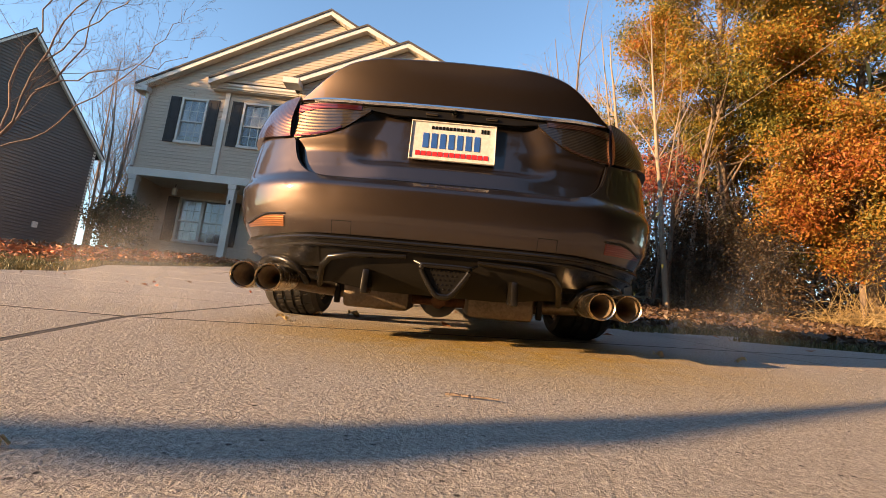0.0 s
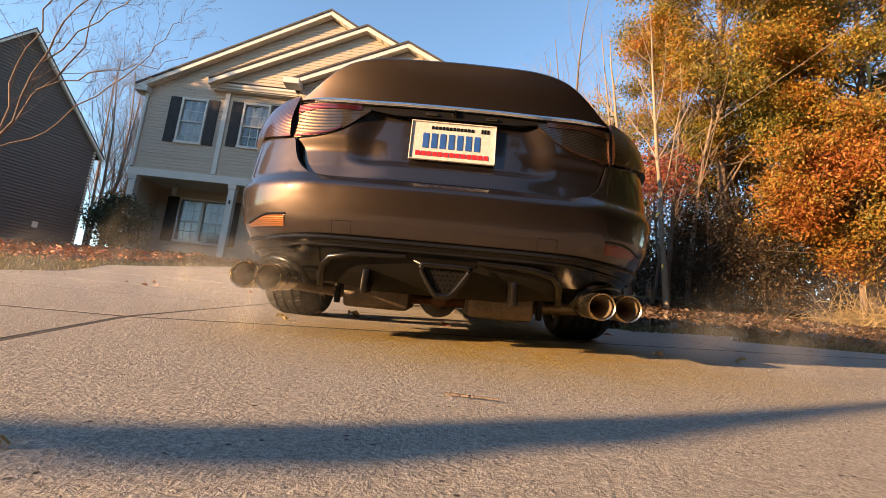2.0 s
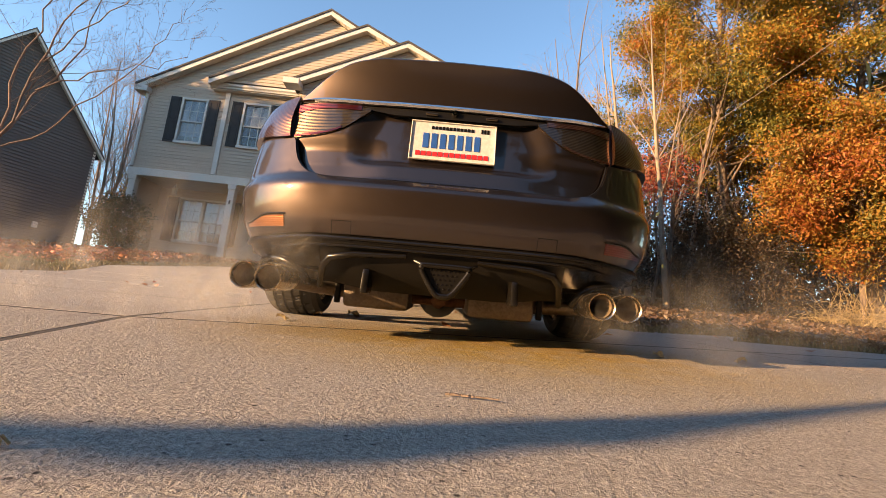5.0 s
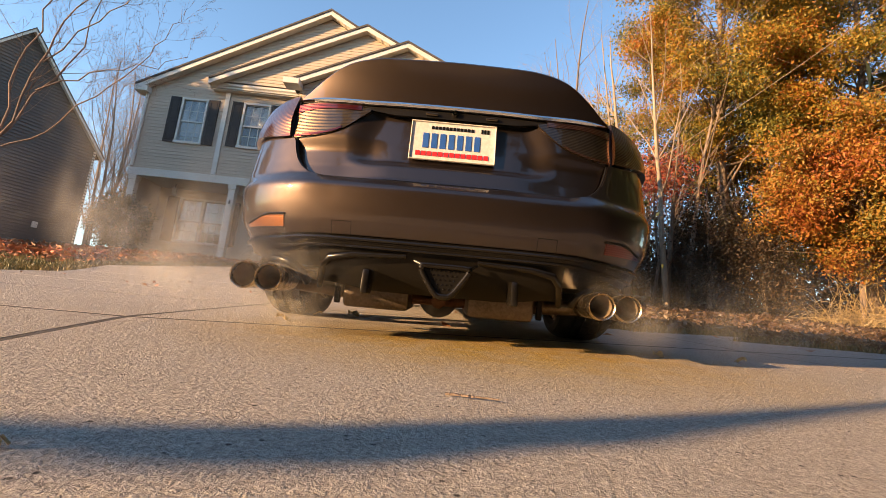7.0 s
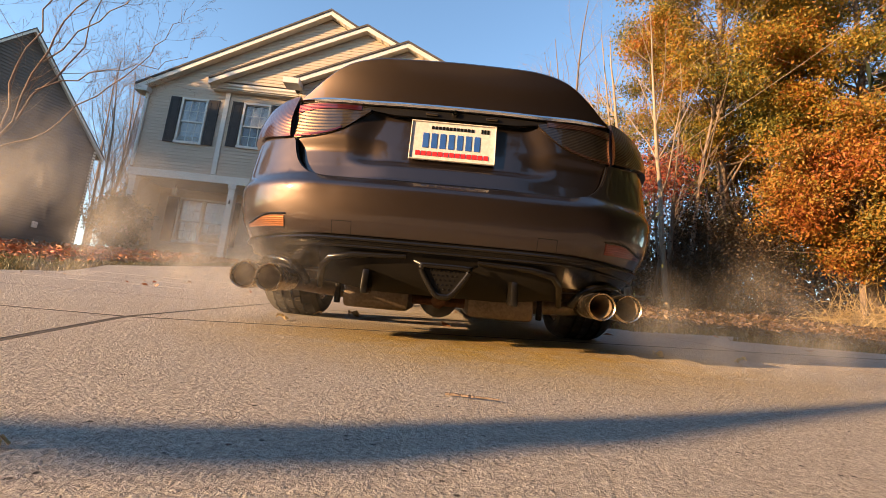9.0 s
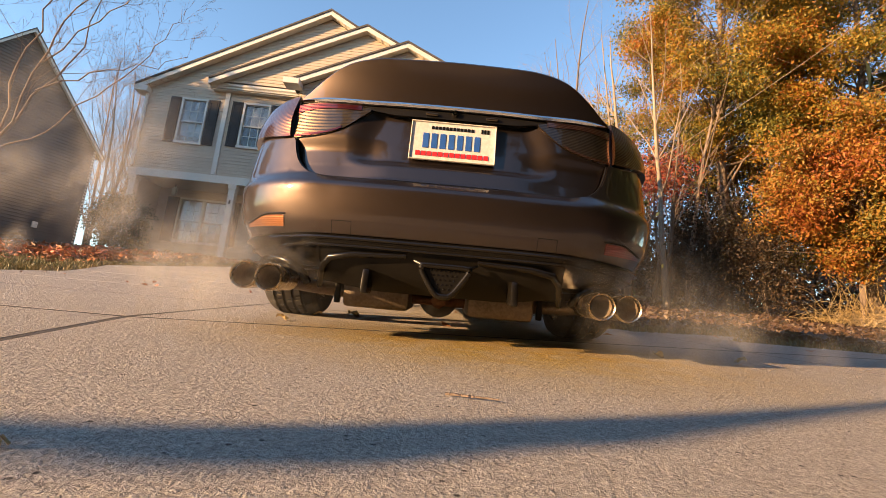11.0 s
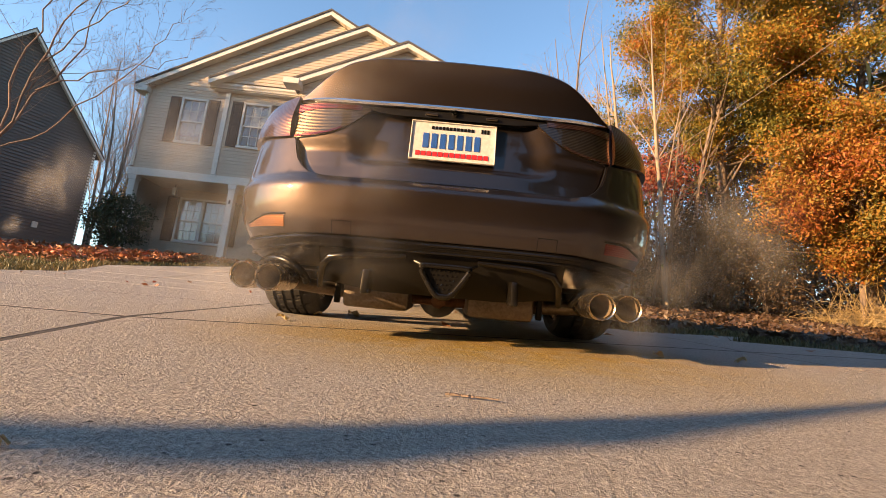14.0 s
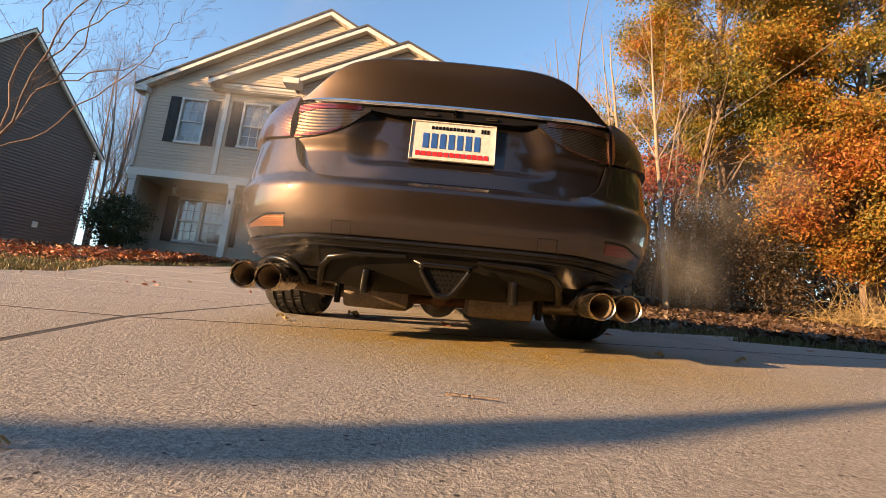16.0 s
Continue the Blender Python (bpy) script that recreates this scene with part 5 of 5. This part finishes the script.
def build_litter(nrg):
    rng = random.Random(8)

    def bank():
        f, t = rng.random(), rng.gauss(0.5, 0.28)
        x = -14.5 + 9.6 * f
        y = 9.6 + 3.2 * t + 0.25 * (x + 9)
        if in_concrete((x, y)) or in_concrete((x + 0.5, y - 0.3)) or not 8.0 < y < 14.8:
            return None
        return (x, y, land(x, y) + 0.03 + 0.22 * rng.random() * max(0, 1 - abs(t - 0.5) * 2))
    scatter("fallen_leaves", "bank of fallen red-brown leaves along the lawn", "leaves", 15000, bank, 0.14, LEAF_FALLEN, nrg, 0.4, 0.03)

    def woods():
        x, y = rng.uniform(1.4, 17), 4.4 + 9 * rng.random() ** 1.4
        if in_concrete((x, y)) or in_concrete((x, y - 0.25)):
            return None
        return (x, y, land(x, y) + 0.03 + 0.03 * rng.random())
    # this litter carries its shade in the darker leaf colour
    scatter("fallen_leaves", "fallen leaves covering the wood's edge, browned in colour for shade", "leaves", 16000, woods, 0.12, LEAF_LITTER_SHADE, nrg, 0.4, 0.03)

    def few():
        x, y = rng.uniform(-5, 3.5), rng.uniform(2.4, 8)
        return (x, y, land(x, y) + 0.012) if in_concrete((x, y)) else None
    scatter("stray_leaves", "a few dry leaves lying on the concrete", "leaves", 30, few, 0.06, LEAF_FALLEN, nrg, 0.6, 0.004)

    def blades(name, label, n, place, height, lean, mat):
        v, f = [], []
        k = 0
        while k < n:
            p = place()
            if p is None:
                continue
            k += 1
            x, y = p
            z = land(x, y) - 0.01
            h, a = height * rng.uniform(0.5, 1.3), rng.uniform(0, 6.28)
            w = 0.004 + 0.0006 * y
            dx, dy = math.cos(a) * w, math.sin(a) * w
            lx, ly = rng.gauss(0, lean) * h, rng.gauss(0, lean) * h
            b = len(v)
            v += [(x - dx, y - dy, z), (x + dx, y + dy, z), (x + lx * 0.5 + dx * 0.6, y + ly * 0.5 + dy * 0.6, z + h * 0.6), (x + lx * 0.5 - dx * 0.6, y + ly * 0.5 - dy * 0.6, z + h * 0.6), (x + lx, y + ly, z + h)]
            f += [(b, b + 1, b + 2, b + 3), (b + 3, b + 2, b + 4)]
        tagged(mesh_object(name, v, f, mat), label, "grass", kind="stuff")

    def verge():
        x, y = rng.uniform(1.6, 11), 3.5 + 2.4 * rng.random()
        return None if in_concrete((x, y)) else (x, y)
    blades("grass", "short sunlit winter grass along the concrete edge", 16000, verge, 0.07, 0.5, GRASS)

    def lawn():
        x, y = rng.uniform(-14, -4), rng.uniform(4.5, 13.5)
        return None if in_concrete((x, y)) else (x, y)
    blades("grass", "thin greenish lawn before the houses", 30000, lawn, 0.08, 0.5, GRASS)


def build_wires():
    for a, b, r in (((3.97, 8.0, 3.94), (9.5, 8.0, 8.75), 0.006), ((3.2, 8.0, 4.6), (7.0, 8.0, 8.6), 0.003)):
        a, b = Vector(a), Vector(b)
        pts = [a.lerp(b, f) + Vector((0, 0, -0.1 * math.sin(math.pi * f))) for f in np.linspace(-0.12, 1, 16)]
        st = Sticks(6)
        st.add(pts, r, r)
        tagged(st.done("overhead_wire", BARK_PALE, None), "thin sunlit wire slanting past the trees", "wire")


def build_shadow_caster():
    """Unseen shape added and bent so its shadow crosses the drive before the camera."""
    foot = Vector((-3.6, -0.75))
    trunk = tagged(empty("shadow_caster", pose(foot.x, foot.y, land(foot.x, foot.y) - 0.05)), "unseen tapered shape added to cast a shadow band on the drive", "tree")
    pts, radii = [], []
    for x, y, r in ((-3.6, -0.75, 0.06), (-2.4, -0.2, 0.045), (-1.2, 0.31, 0.03), (-0.7, 0.49, 0.022), (-0.45, 0.585, 0.02), (-0.2, 0.61, 0.032), (0.03, 0.65, 0.068), (0.22, 0.715, 0.085), (0.41, 0.805, 0.08), (0.7, 0.965, 0.05), (1.06, 1.17, 0.035), (2.2, 1.8, 0.02), (3.6, 2.5, 0.015)):
        g = Vector((x, y)) - foot
        d = g.length / math.cos(SUN_EL)
        p = Vector((g.x, g.y, land(x, y) - land(foot.x, foot.y))) - toward * d
        pts.append(p)
        radii.append(r)
    part("stem", tube(pts, radii, 14), BARK, trunk, smooth=True)


def build_curled_leaf(x, y, size, turn):
    """A dry curled leaf with a stalk, lying on the concrete."""
    bm = bmesh.new()
    rows = []
    for i in range(7):
        u = i / 6
        w = size * 0.33 * math.sin(math.pi * min(1, u * 0.92 + 0.06)) * (1 + 0.3 * math.sin(u * 17))
        rows.append([bm.verts.new((size * (u - 0.5), w * k, 0.012 + size * (0.35 * k * k * 0.6 + 0.16 * math.sin(u * 5 + k)))) for k in (-1, -0.5, 0, 0.5, 1)])
    for a, b in zip(rows, rows[1:]):
        for k in range(4):
            bm.faces.new((a[k], a[k + 1], b[k + 1], b[k]))
    low = min(v.co.z for v in bm.verts)
    for v in bm.verts:
        v.co.z -= low
    tube([(size * 0.45, 0, 0.012), (size * 0.7, size * 0.06, 0.004)], 0.0015, 5, True, bm)
    leaf = tagged(empty("dry_leaf", pose(x, y, land(x, y) + 0.001, 0, 0, turn)), "curled tan dry leaf lying on the concrete", "leaf")
    part("blade", bm, STRAW, leaf, smooth=True)


build_plants()
build_wires()
build_shadow_caster()
st = Sticks(5)
st.add([(0.03 + 0.023 * k, 0.863 - 0.005 * k + 0.004 * (k % 2), land(0.03 + 0.023 * k, 0.863) + 0.004) for k in range(5)], 0.003, 0.0015)
twig = tagged(empty("fallen_twig"), "thin brown twig lying on the concrete", "twig")
st.done("stick", BARK, twig)
for spot in ((-0.395, 0.465, 0.03, 10), (-0.46, 2.72, 0.07, 40), (-0.62, 2.55, 0.05, 170), (-0.66, 2.1, 0.05, 0), (0.9, 1.95, 0.05, 20), (1.28, 2.02, 0.05, 100)):
    build_curled_leaf(*spot)


# ---- exhaust smoke ----
def smoke_material(name, thickness):
    m, nt, p, link = nodes(name)
    nt.nodes.remove(p)
    uv = nt.nodes.new("ShaderNodeUVMap")
    ln = nt.nodes.new("ShaderNodeVectorMath")
    ln.operation = "LENGTH"
    link(uv.outputs[0], ln.inputs[0])
    fall = ramp(nt, ln.outputs["Value"], ((0.0, (0.85, 0.85, 0.85)), (0.3, (0.6, 0.6, 0.6)), (0.65, (0.18, 0.18, 0.18)), (0.85, (0.04, 0.04, 0.04)), (1.0, (0, 0, 0))))
    wisps = texture(nt, 4.2, 6, 0.62)
    wisps.inputs["Distortion"].default_value = 1.2
    thin = ramp(nt, wisps.outputs[0], ((0.36, (0, 0, 0)), (0.74, (1, 1, 1))))
    a = mix(nt, 1.0, fall, thin, "MULTIPLY")
    mul = nt.nodes.new("ShaderNodeMath")
    mul.operation = "MULTIPLY"
    link(a, mul.inputs[0])
    mul.inputs[1].default_value = thickness
    d, t, tr = [nt.nodes.new(k) for k in ("ShaderNodeBsdfDiffuse", "ShaderNodeBsdfTranslucent", "ShaderNodeBsdfTransparent")]
    d.inputs["Color"].default_value = t.inputs["Color"].default_value = (0.85, 0.83, 0.8, 1)
    half, out = nt.nodes.new("ShaderNodeMixShader"), nt.nodes.new("ShaderNodeMixShader")
    half.inputs[0].default_value = 0.5
    link(d.outputs[0], half.inputs[1])
    link(t.outputs[0], half.inputs[2])
    link(mul.outputs[0], out.inputs[0])
    link(tr.outputs[0], out.inputs[1])
    link(half.outputs[0], out.inputs[2])
    link(out.outputs[0], nt.nodes["Material Output"].inputs["Surface"])
    return m


SMOKE, SMOKE_THIN = smoke_material("exhaust_smoke", 0.27), smoke_material("thin_exhaust_smoke", 0.12)
scene.cycles.transparent_max_bounces = 48


def veil_mesh(rng, radius, material, k):
    """One curled, feathered veil of smoke."""
    turn = Euler((rng.gauss(0, 0.3), rng.gauss(0, 0.6), rng.gauss(0, 0.3))).to_matrix()
    c = Vector((rng.gauss(0, 0.3), rng.gauss(0, 0.35), rng.gauss(0, 0.25))) * radius
    rx, rz = radius * rng.uniform(0.65, 1.0), radius * rng.uniform(0.5, 0.85)
    n, rings = 16, 5
    co, uv = [Vector((0, 0, 0))], [(0.0, 0.0)]
    for i in range(1, rings + 1):
        r = i / rings
        for j in range(n):
            a = 2 * math.pi * j / n
            co.append(Vector((rx * r * math.cos(a), radius * (0.12 * r * r + 0.05 * math.sin(3 * a + k) * r), rz * r * math.sin(a))))
            uv.append((r * math.cos(a), r * math.sin(a)))
    f = [(0, 1 + j, 1 + (j + 1) % n) for j in range(n)]
    for i in range(rings - 1):
        o = 1 + i * n
        f += [(o + j, o + n + j, o + n + (j + 1) % n, o + (j + 1) % n) for j in range(n)]
    me = bpy.data.meshes.new("veil")
    me.from_pydata([tuple(turn @ p + c) for p in co], [], f)
    layer = me.uv_layers.new(name="UVMap")
    for loop in me.loops:
        layer.data[loop.index].uv = uv[loop.vertex_index]
    me.polygons.foreach_set("use_smooth", [True] * len(me.polygons))
    me.materials.append(material)
    return me


def puff_meshes(seed, radius, material, sheets=6):
    rng = random.Random(seed)
    return [veil_mesh(rng, radius, material, k) for k in range(sheets)]


PUFFS = []


def build_smoke():
    """Puffs leave the tips one after another; each keeps the way it will drift."""
    rng = random.Random(77)
    sizes = (0.16, 0.22, 0.28, 0.34, 0.4, 0.2, 0.26, 0.46)
    thick = [puff_meshes(90 + k, r, SMOKE) for k, r in enumerate(sizes)]
    thin = [puff_meshes(90 + k, r, SMOKE_THIN) for k, r in enumerate(sizes)]
    for side in (-1, 1):
        t = -2.6
        while t < 15.6:
            strong = 1.15 if 5.5 < t < 9.4 else 0.75 if t > 1.0 else 0.45
            big = rng.randrange(8) if side < 0 else rng.choice((0, 1, 2, 5, 6, 3))
            up = t > 10.7
            if up:
                big = rng.choice((0, 1, 2, 5, 6))
            ob = empty("smoke_puff")
            for me in (thin if up or side > 0 or t < 1.2 else thick)[big]:
                new("veil", me).parent = ob
            tagged(ob, "thin sunlit puff of exhaust smoke drifting off", "smoke", "exhaust smoke")
            if up:
                way = Vector((0.16 * rng.uniform(-0.6, 1.6), -0.06 + 0.1 * rng.random(), rng.uniform(0.2, 0.42))) if side < 0 else Vector((rng.uniform(0.12, 0.4), rng.uniform(0.1, 0.35), rng.uniform(0.2, 0.42)))
            elif side < 0:
                way = Vector((-rng.uniform(0.35, 0.75), rng.uniform(-0.12, 0.5), rng.uniform(-0.06, 0.07) if t < 3 else rng.uniform(-0.02, 0.2) + (0.12 if 6 < t < 9.5 else 0)))
            else:
                way = Vector((rng.uniform(0.3, 0.65), rng.uniform(0.0, 0.35), rng.uniform(-0.03, 0.1)))
            PUFFS.append((ob, t, side, way, rng.uniform(-50, 50), up))
            t += rng.uniform(0.16, 0.34) / strong * (1.0 if side < 0 else 1.5)


def drift(t0, side, way, spin, t, up):
    """Where a puff is at the time t: in the car, at the tips, then on the wind."""
    hold, mouth = Vector((side * 0.4, 2.25, 0.72)), Vector((side * 0.6, 1.6, 0.325))
    age = t - t0
    if age <= 0:
        return pose(*hold, 0, 0, 0)
    if age < 0.25:
        p = hold.lerp(mouth, age / 0.25)
    else:
        a = age - 0.25
        p = mouth + Vector((0, -0.28, 0)) * (1 - math.exp(-3 * a)) * (0.4 if way.y > 0.2 else 1) + way * a + Vector((way.x, way.y, 0)) * 0.5 * max(0.0, a - 2.2) ** 2
        p.z = min(p.z, 1.5 if up else 1.15)
        if up:                                      # carried over the deck and away behind it
            p = p.lerp(Vector((side * 0.3, 3.4, 0.95)), smooth01((a - 1.7) / 1.3))
    return pose(*p, 0, spin * 0.3 * min(age, 4), 0)


def motions():
    for ob, t0, side, way, spin, up in PUFFS:
        times = {0.0, 16.0} | {t0 + a for a in (0.0, 0.25, 0.5, 0.9, 1.5, 2.0, 2.6, 3.3, 4.0) if 0 < t0 + a < 16}
        rows = [(t, drift(t0, side, way, spin, t, up)) for t in sorted(times)]
        walk(ob, rows)


build_smoke()
motions()
